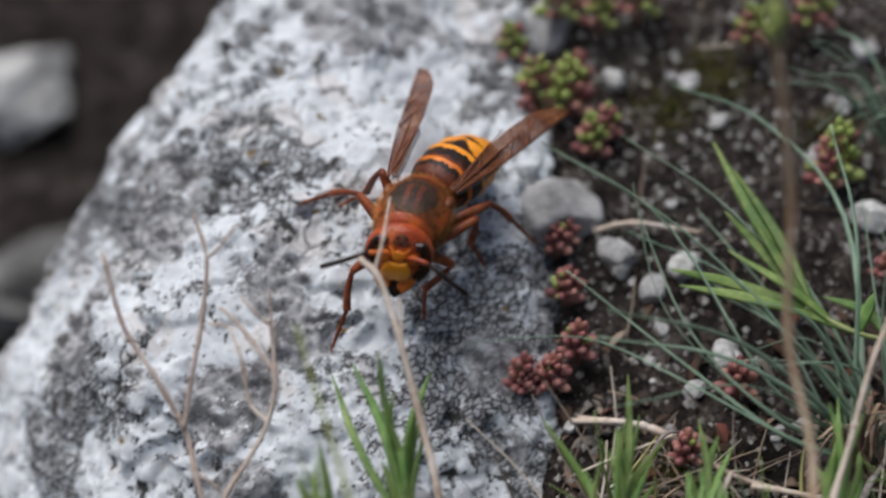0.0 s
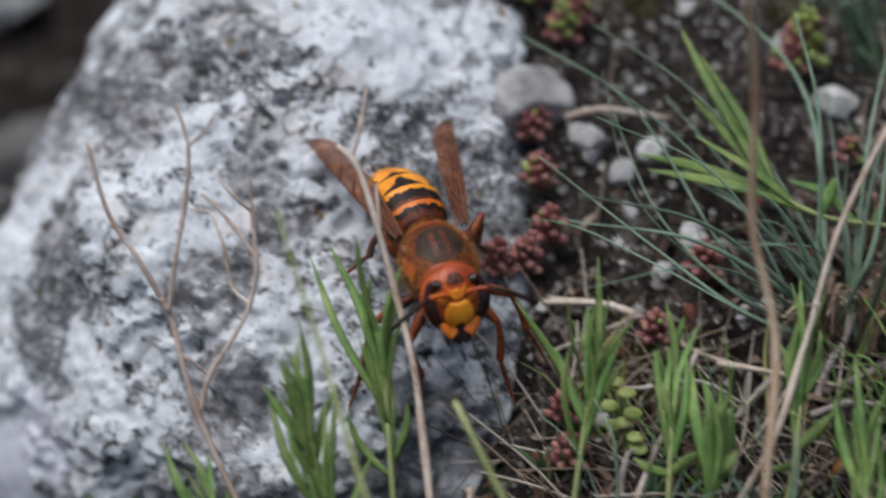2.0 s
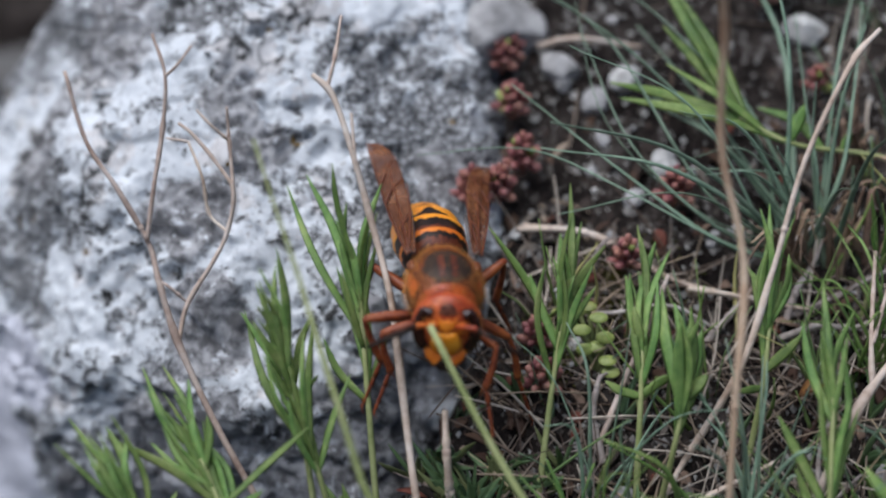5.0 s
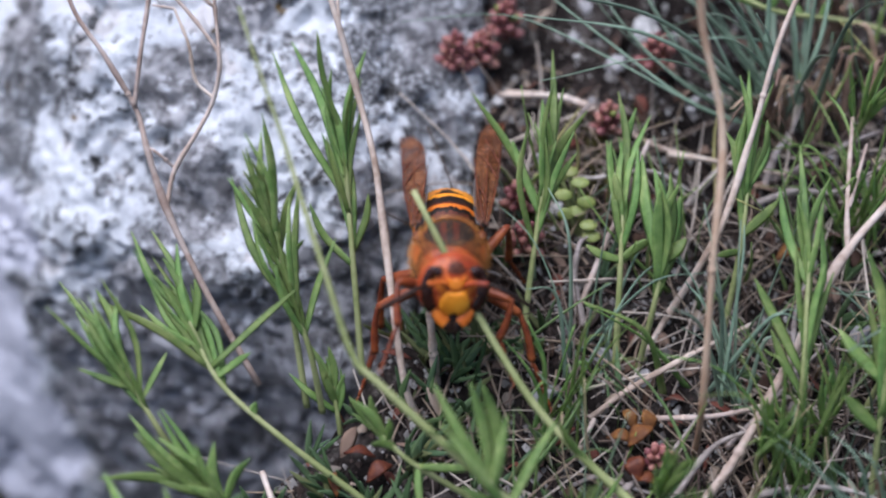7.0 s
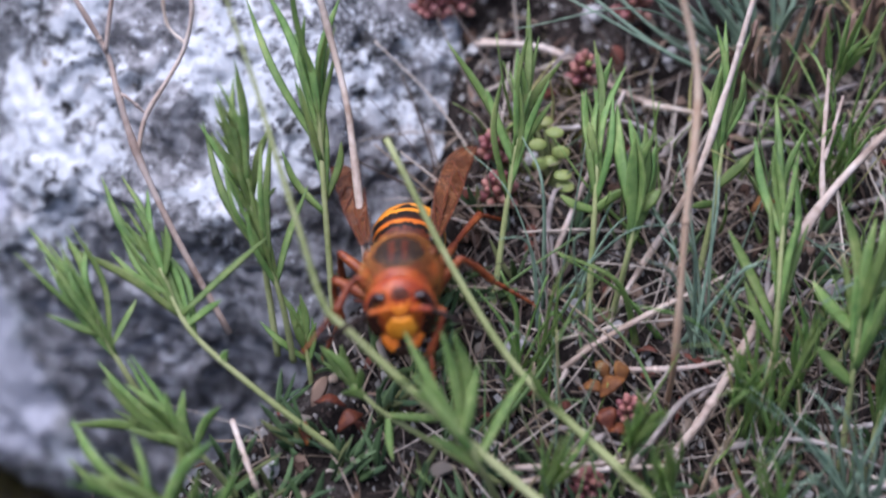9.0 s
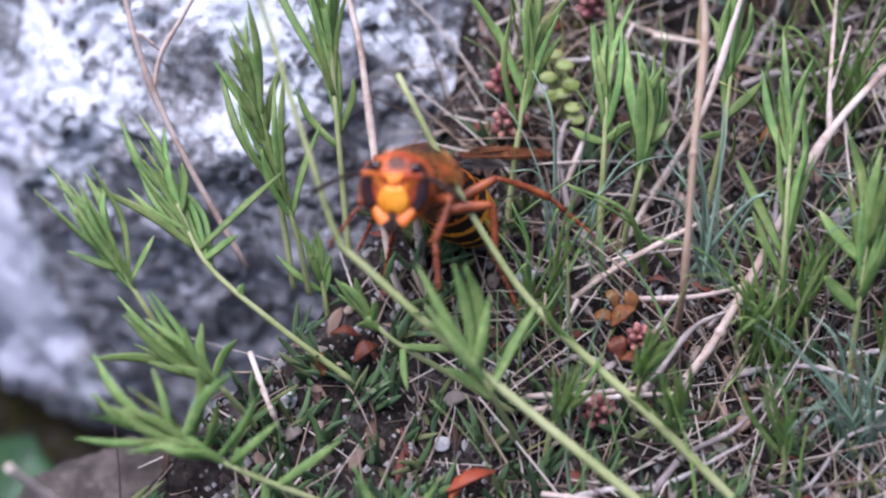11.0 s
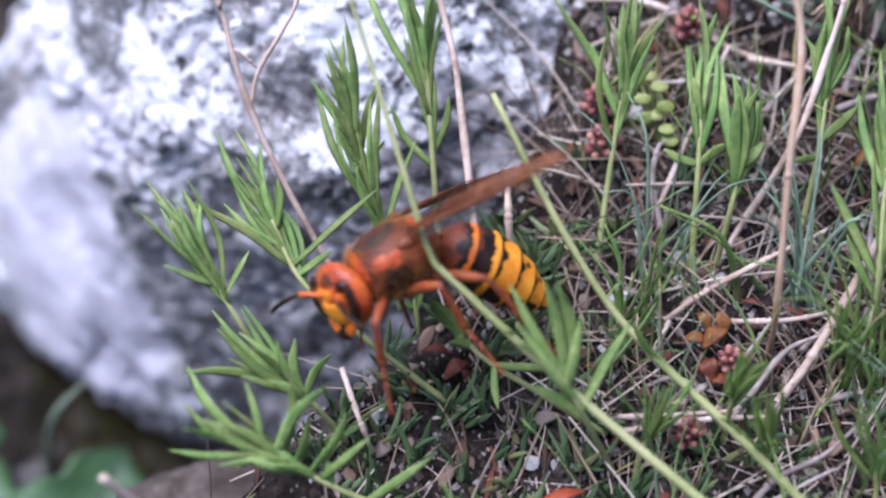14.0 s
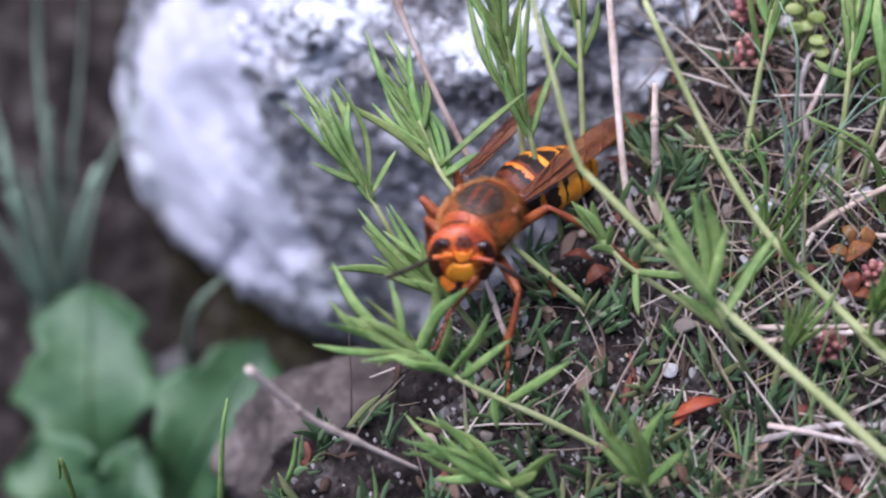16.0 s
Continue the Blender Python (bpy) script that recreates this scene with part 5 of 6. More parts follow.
def build_stones():
    spots = (((2.6, 38.0, 19.6), (6.0, 4.6, 2.8), 0), ((8.3, 33.9, 16.6), (2.4, 1.8, 1.4), 0), ((11.9, 30.6, 14.7), (2.0, 1.4, 1.2), 0), ((18.9, 23.3, 11.4), (2.0, 1.6, 1.4), 1), ((8.4, 54.4, 26.4), (1.5, 1.2, 2.6), 1), ((19.5, 50.1, 23.8), (1.2, 1.0, 0.9), 1), ((15.4, 32.8, 16.0), (2.1, 1.6, 1.6), 1), ((19.1, 23.5, 11.4), (1.4, 1.1, 1.1), 1), ((34.6, 38.3, 18.7), (2.6, 1.9, 1.7), 1),
             ((35.8, 58.7, 28.0), (1.9, 1.5, 1.2), 0), ((8.8, 32.8, 15.7), (1.2, 0.9, 0.9), 0), ((7.7, 35.2, 16.8), (1.7, 1.3, 1.2), 0), ((29.8, 45.5, 21.8), (2.0, 1.5, 1.2), 0), ((15.6, 20.1, 9.7), (1.3, 1.0, 0.8), 0), ((3.5, 16.3, 7.9), (0.8, 0.7, 0.6), 1),
             ((0.8, 61.5, 29.5), (4.5, 3.0, 2.2), 0), ((-7.3, 60.8, 29.2), (4.6, 3.2, 2.6), 0), ((13.2, -9.5, -3.9), (1.5, 1.1, 1.0), 0), ((38.2, -7.4, -2.9), (1.4, 1.2, 1.0), 0), ((7.6, -13.0, -5.5), (1.5, 1.0, 0.9), 0), ((-0.8, -28.1, -12.7), (1.0, 0.8, 0.7), 1), ((-3.7, -28.6, -12.9), (0.8, 0.7, 0.6), 1),
             ((-15.3, -24.2, -10.8), (1.1, 0.9, 0.8), 0), ((17.2, -11.5, -5.0), (1.3, 1.0, 0.8), 0), ((25.7, 16.1, 8.0), (1.6, 1.2, 1.0), 0))
    for k, (p, s, w) in enumerate(spots):
        pebble(p, s, k + 1, bool(w))
    rng = random.Random(31)
    for k in range(60):
        y = rng.uniform(2, 72)
        x = rng.uniform(4, 46)
        r = min(1.1, 0.36 * rng.paretovariate(2.2))
        pebble((x, y, ground_height(x * MM, y * MM) / MM + r * 0.3), (r * 1.2, r, r * 0.8), 200 + k, k % 7 == 0, sub=3)
    for k, (p, s, w) in enumerate((((-75.7, 123.7, -7.3), (11, 8, 6), 1), ((-66.5, 91.8, -22.2), (11, 7, 4), 0), ((-90.9, 124.5, -6.9), (9, 7, 4), 0), ((-76.7, 88.7, -23.6), (10, 8, 4), 0), ((-74.4, 118.5, -9.7), (6, 5, 4), 1), ((-63.4, 9.5, -60.6), (4, 3, 2.5), 0))):
        ob = pebble(p, s, k + 60, bool(w), "stone", 5, "pale rough stone on lower ground" if w else "dull grey rough stone on lower ground")
        if not w:
            ob.data.materials[0] = M_DULL
    ob = pebble((-36.2, -20.5, -37.3), (15, 11, 11), 91, False, "stone", 5, "brown earthy blunt stone below the rock")
    ob.data.materials[0] = M_EARTH


build_stones()

def sedum(place, size, seed, green=0.0, lean=(0, -0.3, 0.9), label="stubby dark red stonecrop head on soil"):
    """A short stem packed with fat little leaves; size: length in mm."""
    rng = random.Random(seed)
    base = mm(place)
    ob = thing("stonecrop", base, label, "succulent", "stonecrop heads")
    axis = Vector(lean).normalized()
    a = axis.orthogonal().normalized()
    b = axis.cross(a)
    bm = bmesh.new()
    sweep(bm, [axis * (size * MM * (u - 0.4)) for u in (0, 0.5, 1.2)], 0.00035, sides=6)
    part("stem", bm, M_SEDUM_RED, ob)
    n = int(9 + size * 2.8)
    for k in range(n):
        u = k / n
        ang = 2.4 * k
        out = (a * math.cos(ang) + b * math.sin(ang))
        d = (out * (1.0 - 0.65 * u) + axis * (0.35 + 0.9 * u)).normalized()
        c = axis * size * u + out * size * 0.26 * (1 - 0.6 * u)
        l = 0.80 * (1 - 0.35 * u) * rng.uniform(0.85, 1.15) * (0.75 + size * 0.12)
        bm = bmesh.new()
        blob(bm, c + d * l * 0.5, (l * 0.55, l * 0.55, l), d.to_track_quat("Z", "Y").to_matrix().to_4x4(), 2)
        part("leaf", bm, M_SEDUM_GREEN if rng.random() < green * (0.4 + u) else M_SEDUM_RED, ob)


def build_sedums():
    reds = ((3.2, 35.2, 17.8), (3.1, 29.1, 14.9), (4.2, 22.5, 12.4), (1.6, 19.7, 11.1), (14.3, 11.5, 7.8), (19.5, 18.9, 10.7), (-1.3, 48.9, 24.5), (7.7, 47.5, 23.9), (4.5, 53.3, 26.6), (-0.6, 19.0, 10.3), (2.2, 34.2, 17.3), (30.0, 41.6, 21.2), (19.3, 19.2, 10.4),
            (3.5, 28.7, 15.2), (-1.0, 19.5, 10.5), (35.1, 31.0, 16.3), (5.4, 4.2, 3.9), (5.8, 0.2, 1.6), (17.8, -20.0, -7.7), (13.7, -26.7, -10.9), (1.8, 19.6, 10.6), (30.2, 41.4, 21.1))
    for k, p in enumerate(reds):
        sedum(p, 2.7 + 0.6 * (k % 3), k, 0.08)
    greens = ((-2.5, 56.0, 28.6), (0.2, 51.1, 26.0), (3.7, 50.4, 25.3), (6.1, 45.3, 22.9), (2.7, 61.5, 31.2), (11.4, 62.2, 31.5), (23.5, 58.1, 29.6), (30.3, 60.3, 30.7), (31.2, 42.9, 21.8), (7.0, 60.4, 30.7))
    for k, p in enumerate(greens):
        sedum(p, 4.4 + 0.9 * (k % 3), k + 40, 0.7, label="green-tipped red stonecrop shoot on soil")
    # a small green rosette plant
    base_p = (11.1, 2.3, 1.1)
    base = mm(base_p)
    ob = thing("green_succulent", base, "small pale green plant with rounded fleshy leaves", "succulent")
    rng = random.Random(4)
    for k, tip in enumerate(((11.0, 1.9, 4.9), (12.0, 0.6, 4.2), (9.6, 2.8, 6.2), (11.2, 3.2, 7.4), (10.2, 4.3, 7.9), (12.3, 0.2, 3.1), (9.9, 1.7, 4.7), (9.3, 4.0, 7.7), (11.8, 2.0, 5.9))):
        bm = bmesh.new()
        t = Vector(tip)
        sweep(bm, [mm(p) - base for p in curve_points([base_p, Vector(base_p).lerp(t, 0.5) + Vector((0, 0, 0.6)), tip], 8)], 0.00025, sides=6)
        part("stem", bm, M_STEM, ob)
        bm = bmesh.new()
        blob(bm, t - Vector(base_p), (0.9, 0.62, 0.2), Matrix.Rotation(radians(40 + rng.uniform(-25, 25)), 4, "X"), 3)
        part("leaf", bm, M_SEDUM_GREEN, ob)


build_sedums()

M_DEAD = material("dead_leaf_orange", [(0.05, 0.018, 0.010), (0.13, 0.042, 0.014), (0.30, 0.12, 0.025)], 300, 0.6, 0.5, 1600, random_value=0.3)
M_DEAD_RED = material("dead_leaf_red", [(0.14, 0.03, 0.015), (0.28, 0.055, 0.02), (0.36, 0.20, 0.04)], 130, 0.5, 0.4, 1600)


def dead_leaf(place, length, width, seed, mat=None, label="curled orange-brown dead leaf lying on soil"):
    rng = random.Random(seed)
    ang = rng.uniform(0, 6.3)
    d = Vector((math.cos(ang), 0.8 * math.sin(ang), 0.37 * math.sin(ang))) * length
    bm = bmesh.new()
    p = Vector((0, 0, 0.8))
    sweep(bm, [mm(q) for q in curve_points([p - d * 0.5, p + Vector((0, 0, 0.9)), p + d * 0.5], 12)], lambda u: width * MM * 0.5 * (0.15 + math.sin(math.pi * u)), lambda u: 0.00012, side=Vector((-math.sin(ang), math.cos(ang), rng.uniform(-0.6, 0.6))), sides=8)
    ob = link_mesh("dead_leaf", bm, mat or M_DEAD)
    ob.location = mm(place)
    return tagged(ob, label, "leaf", "dead leaves")


def build_litter():
    for k, (p, l, w) in enumerate((((16.2, -18.8, -6.1), 3.2, 2.0), ((15.5, -21.4, -7.9), 2.6, 1.8), ((15.3, -17.0, -5.9), 2.4, 1.2), ((17.1, -17.6, -5.6), 2.6, 1.5), ((14.5, -18.5, -7.0), 2.8, 1.2), ((31.4, -1.5, 1.3), 3.0, 1.4), ((16.7, -22.2, -8.8), 2.4, 1.4), ((-9.9, -19.4, -8.0), 3.0, 1.2), ((-12.0, -22.0, -9.2), 2.6, 1.3), ((-8.0, -21.0, -8.8), 3.0, 1.4))):
        dead_leaf(p, l, w, k + 5)
    dead_leaf((1.9, -33.3, -12.8), 5.0, 1.5, 33, M_DEAD_RED, "red and yellow withered leaf lying on soil")
    dead_leaf((0.9, -33.5, -13.5), 3.4, 1.2, 38, M_DEAD_RED, "red and yellow withered leaf lying on soil")

    def on_ground(rng, x0, x1, y0, y1):
        while True:
            x, y = rng.uniform(x0, x1), rng.uniform(y0, y1)
            edge = float(np.interp(y, (-60, -40, -24, -16, 0, 10, 70), (-44, -33, -19, -9, 1, 6, 0)))
            if x > edge - 4 and (x > -22 or rng.random() < 0.35):
                return Vector((x, y, ground_height(x * MM, y * MM) / MM))
    rng = random.Random(12)
    bm = bmesh.new()
    for _ in range(1150):
        p = on_ground(rng, -50, 62, -55, 75)
        if p.y > 12 and p.x < 34 and rng.random() < 0.85:
            continue
        a = rng.uniform(0, 6.3)
        l = rng.uniform(2, 11)
        d = Vector((math.cos(a), math.sin(a), 0.45 * math.sin(a) + rng.uniform(-0.05, 0.35))) * l
        sag = Vector((rng.uniform(-1, 1), rng.uniform(-1, 1), rng.uniform(0, 1))) * l * 0.06
        sweep(bm, [mm(q) for q in curve_points([p, p + d * 0.5 + sag, p + d], 7)], lambda u, r=rng.uniform(0.06, 0.2): r * MM * (1 - 0.5 * u), sides=4)
    litter_bm = bm
    bm = bmesh.new()
    for _ in range(520):
        p = on_ground(rng, -50, 62, -58, 2)
        if p.y > -24 and p.x > 4 and rng.random() < 0.75:
            continue
        lean = Vector((rng.uniform(-0.7, 0.7), rng.uniform(-0.7, 0.4), 1))
        for _ in range(rng.randint(3, 7)):
            d = (lean + Vector((rng.uniform(-1, 1), rng.uniform(-1, 1), rng.uniform(-0.4, 0.5))) * 0.6).normalized()
            q = p + Vector((rng.uniform(-0.6, 0.6), rng.uniform(-0.6, 0.6), -0.2))
            leaf_mesh(bm, Vector(), q, q + d * rng.uniform(2.0, 6.0), rng.uniform(0.35, 0.75), 0.06, rng)
    ob = link_mesh("ground_leaves", bm, M_MAT)
    tagged(ob, "matted small grey-green leaves covering soil", "foliage", kind="stuff")
    bm = bmesh.new()
    for _ in range(560):
        p = on_ground(rng, 4, 64, -58, 60)
        if p.y > 8 and p.x < 30 + 0.3 * p.y:
            continue
        l = rng.uniform(5, 15)
        d = Vector((rng.uniform(-0.6, 0.5), rng.uniform(-0.5, 0.5), rng.uniform(0.5, 1))).normalized() * l
        m = p + d * 0.5 + Vector((rng.uniform(-1, 1), rng.uniform(-1, 1), 0.5)) * l * 0.08
        sweep(bm, [mm(q) for q in curve_points([p, m, p + d], 7)], lambda u, r=rng.uniform(0.14, 0.3): r * MM * (1 - 0.8 * u), lambda u: 0.00007, side=Vector((rng.uniform(-1, 1), -0.2, 0.1)), sides=4)
    ob = link_mesh("fine_grass", bm, M_FINE)
    tagged(ob, "scattered fine green and yellow grass blades", "grass", kind="stuff")
    bm = litter_bm
    for _ in range(1000):
        p = on_ground(rng, 0, 62, -50, 12)
        a = rng.uniform(0, 6.3)
        l = rng.uniform(4, 14)
        d = Vector((math.cos(a), math.sin(a), 0.45 * math.sin(a) + rng.uniform(0.0, 0.5))) * l
        sag = Vector((rng.uniform(-1, 1), rng.uniform(-1, 1), rng.uniform(0, 1))) * l * 0.06
        sweep(bm, [mm(q) for q in curve_points([p, p + d * 0.5 + sag, p + d], 8)], lambda u, r=rng.uniform(0.06, 0.17): r * MM * (1 - 0.4 * u), sides=5)
    tagged(link_mesh("plant_litter", bm, M_LITTER), "fine dry grey-brown and bleached stems strewn over soil", "litter", kind="stuff")
    bm = bmesh.new()
    for spot, n, spread in (((13.9, 10.5, 4.9), 500, 5.0), ((8.7, 4.9, 2.3), 300, 4.0), ((19.8, 56.5, 26.4), 350, 4.0), ((14.1, 51.5, 24.0), 250, 4.0), ((32.0, 49.5, 23.1), 200, 4.0), ((-27.2, -24.3, -11.3), 150, 4.0), ((-57.4, 21.0, -55.2), 900, 11.0), ((-51.1, 15.6, -57.7), 700, 9.0), ((-44.0, 12.0, -58.0), 500, 8.0)):
        for _ in range(n):
            x, y = spot[0] + rng.gauss(0, spread * 0.5), spot[1] + rng.gauss(0, spread * 0.5)
            p = Vector((x, y, ground_height(x * MM, y * MM) / MM))
            d = Vector((rng.uniform(-1, 1), rng.uniform(-1, 1), rng.uniform(0.4, 1.4))) * 0.7
            sweep(bm, [mm(p), mm(p + d)], lambda u: MM * 0.12 * (1 - 0.8 * u), sides=4)
    tagged(link_mesh("moss", bm, M_MOSS), "olive yellow-green moss cushions on soil", "moss", kind="stuff")
    bm = bmesh.new()
    for _ in range(900):
        p = on_ground(rng, -50, 62, -58, 30)
        a = rng.uniform(0, 6.3)
        l = rng.uniform(0.8, 3.2)
        d = Vector((math.cos(a), math.sin(a), 0.45 * math.sin(a) + rng.uniform(-0.2, 0.6))) * l
        m = p + d * 0.5 + Vector((0, 0, rng.uniform(0.1, 0.7)))
        sweep(bm, [mm(q) for q in curve_points([p, m, p + d], 6)], lambda u, w=rng.uniform(0.2, 0.7): w * MM * (0.25 + math.sin(math.pi * u)), lambda u: 0.00005, side=Vector((-math.sin(a), math.cos(a), rng.uniform(-0.9, 0.9))), sides=6)
    tagged(link_mesh("leaf_flakes", bm, M_FLAKE), "brown and grey dry leaf fragments on soil", "litter", kind="stuff")
    verts, faces = [], []
    for _ in range(24000):
        p = on_ground(rng, -52, 62, -58, 78)
        r = min(0.55, 0.19 * rng.paretovariate(2.2))
        k = len(verts)
        for q in ((1, 0, 0), (-0.9, 0.2, 0), (0.1, 1, 0.1), (0, -1, 0), (0.1, 0, 0.9), (0, 0, -0.8)):
            v = Vector(q) * r * rng.uniform(0.7, 1.25)
            verts.append(mm(p + Vector((v.x, v.y, v.z * 0.8 + v.y * 0.4))))
        faces += [(k + a, k + b, k + c) for a, b, c in ((0, 2, 4), (2, 1, 4), (1, 3, 4), (3, 0, 4), (2, 0, 5), (1, 2, 5), (3, 1, 5), (0, 3, 5))]
    me = bpy.data.meshes.new("soil_crumbs")
    me.from_pydata(verts, [], faces)
    me.materials.append(M_CRUMB)
    tagged(new("soil_crumbs", me), "dark soil crumbs and pale grit", "soil", kind="stuff")


def island_material(name, colours, rough):
    """Colour by Random Per Island."""
    m = material(name, [colours[0], colours[-1]], 300, rough, 0.3, 2500, spec=0.15)
    n, l = m.node_tree.nodes, m.node_tree.links
    g = n.new("ShaderNodeNewGeometry")
    r = n.new("ShaderNodeValToRGB")
    e = r.color_ramp.elements
    while len(e) < len(colours):
        e.new(0.5)
    for i, c in enumerate(colours):
        e[i].position, e[i].color = i / len(colours), (*c, 1)
    r.color_ramp.interpolation = "CONSTANT"
    l.new(g.outputs["Random Per Island"], r.inputs["Fac"])
    l.new(r.outputs["Color"], n["Principled BSDF"].inputs["Base Color"])
    return m


M_LITTER = island_material("litter", [(0.24, 0.19, 0.15), (0.15, 0.11, 0.085), (0.42, 0.36, 0.30), (0.08, 0.055, 0.04), (0.30, 0.23, 0.165), (0.19, 0.155, 0.13), (0.56, 0.48, 0.40), (0.06, 0.042, 0.034)], 0.7)
M_MOSS = island_material("moss", [(0.05, 0.055, 0.012), (0.09, 0.09, 0.018), (0.14, 0.12, 0.025), (0.06, 0.05, 0.015)], 0.8)
M_FLAKE = island_material("flakes", [(0.10, 0.06, 0.04), (0.22, 0.15, 0.11), (0.06, 0.035, 0.025), (0.32, 0.25, 0.19), (0.14, 0.05, 0.035), (0.20, 0.17, 0.14), (0.04, 0.03, 0.025)], 0.7)
M_MAT = island_material("mat_leaves", [(0.07, 0.12, 0.05), (0.10, 0.16, 0.06), (0.12, 0.19, 0.085), (0.09, 0.15, 0.075), (0.14, 0.21, 0.10), (0.17, 0.19, 0.08), (0.06, 0.10, 0.045)], 0.55)
M_FINE = island_material("fine_grass", [(0.17, 0.26, 0.10), (0.26, 0.36, 0.12), (0.16, 0.24, 0.15), (0.46, 0.43, 0.17), (0.22, 0.33, 0.09), (0.54, 0.43, 0.27), (0.20, 0.28, 0.17)], 0.5)
M_CRUMB = island_material("crumbs", [(0.012, 0.009, 0.008), (0.05, 0.04, 0.035), (0.018, 0.014, 0.012), (0.16, 0.15, 0.14), (0.08, 0.07, 0.06), (0.04, 0.03, 0.026), (0.10, 0.09, 0.08), (0.03, 0.022, 0.02), (0.24, 0.225, 0.21), (0.05, 0.036, 0.03), (0.34, 0.33, 0.31)], 0.95)
build_litter()


def motions():
    walk(hornet, [
        (0.0, pose(-0.01094, 0.02333, 0.02788, -6.7, 1.5, -103.6)),
        (0.5, pose(-0.01308, 0.01806, 0.02422, -4.4, 1.6, -100.5)),
        (1.0, pose(-0.01075, 0.01513, 0.02146, 1.9, 3.7, -81.0)),
        (1.5, pose(-0.00866, 0.01212, 0.01932, 4.5, 1.8, -76.6)),
        (2.0, pose(-0.00692, 0.00979, 0.01848, 2.7, -0.0, -73.6)),
        (2.5, pose(-0.00260, 0.00684, 0.01703, 10.1, -1.9, -59.8)),
        (3.0, pose(-0.00393, 0.00473, 0.01755, 2.2, -3.7, -78.1)),
        (3.2, pose(-0.00445, 0.00513, 0.01716, 2.2, -3.7, -78.1)),
        (5.5, pose(-0.00279, -0.00373, 0.01258, -6.7, -8.8, -89.9)),
        (6.0, pose(-0.00049, -0.00646, 0.00941, -5.6, -8.9, -95.5)),
        (6.5, pose(-0.00127, -0.00817, 0.00794, -2.6, -13.2, -93.8)),
        (7.0, pose(-0.00146, -0.00911, 0.00875, -0.7, -18.7, -89.0)),
        (7.5, pose(-0.00063, -0.01066, 0.00861, 3.3, -13.7, -88.4)),
        (8.0, pose(-0.00078, -0.01435, 0.00569, 9.5, -11.9, -85.2)),
        (8.5, pose(-0.00148, -0.01393, 0.00725, 11.3, -22.5, -88.8)),
        (9.0, pose(-0.00314, -0.01506, 0.00560, 5.8, -17.4, -91.1)),
        (9.5, pose(-0.00241, -0.01630, 0.00782, 5.2, -27.3, -95.2)),
        (9.7, pose(-0.00293, -0.01575, 0.00826, 5.2, -27.3, -95.2)),
        (11.8, pose(-0.00198, -0.01513, 0.00745, 21.9, -45.1, -135.8)),
        (12.0, pose(-0.00291, -0.01730, 0.00677, 23.4, -38.6, -137.4)),
        (12.5, pose(-0.00496, -0.01853, 0.00736, 26.2, -34.3, -144.1)),
        (13.0, pose(-0.00415, -0.01823, 0.00959, 26.9, -51.2, -136.2)),
        (13.5, pose(-0.00809, -0.01712, 0.00236, 14.7, 1.1, -152.8)),
        (14.0, pose(-0.01181, -0.02101, 0.00719, 30.8, 8.9, -149.2)),
        (14.6, pose(-0.01684, -0.02331, 0.00641, 28.5, 11.1, -146.4)),
        (15.0, pose(-0.01825, -0.02420, 0.00475, 23.5, 3.1, -146.1)),
        (15.5, pose(-0.01927, -0.01942, -0.00110, 2.5, -10.2, -131.6)),
        (16.0, pose(-0.01841, -0.01951, -0.00170, -2.8, -15.3, -110.1)),
    ])
    walk(wing_left, [
        (0.0, wing_pose(1, 21, 3)),
        (0.5, wing_pose(1, 17, 2)),
        (1.0, wing_pose(1, 14, 3)),
        (1.5, wing_pose(1, 12, 1)),
        (2.0, wing_pose(1, 11, -0)),
        (2.5, wing_pose(1, 9, -1)),
        (3.0, wing_pose(1, 8, -3)),
        (3.2, wing_pose(1, 8, -2)),
        (5.5, wing_pose(1, 9, 2)),
        (6.0, wing_pose(1, 9, 6)),
        (6.5, wing_pose(1, 8, 9)),
        (7.0, wing_pose(1, 7, 12)),
        (7.5, wing_pose(1, 10, 5)),
        (8.0, wing_pose(1, 9, 5)),
        (8.5, wing_pose(1, 9, 5)),
        (9.0, wing_pose(1, 11, 5)),
        (9.5, wing_pose(1, 14, 5)),
        (9.7, wing_pose(1, 14, 5)),
        (11.8, wing_pose(1, 4, 6)),
        (12.0, wing_pose(1, 2, 8)),
        (12.5, wing_pose(1, 5, 5)),
        (13.0, wing_pose(1, 4, 9)),
        (13.5, wing_pose(1, 35, 26)),
        (14.0, wing_pose(1, 52, 11)),
        (14.6, wing_pose(1, 41, 17)),
        (15.0, wing_pose(1, 35, 14)),
        (15.5, wing_pose(1, 4, -2)),
        (16.0, wing_pose(1, 14, 7)),
    ])
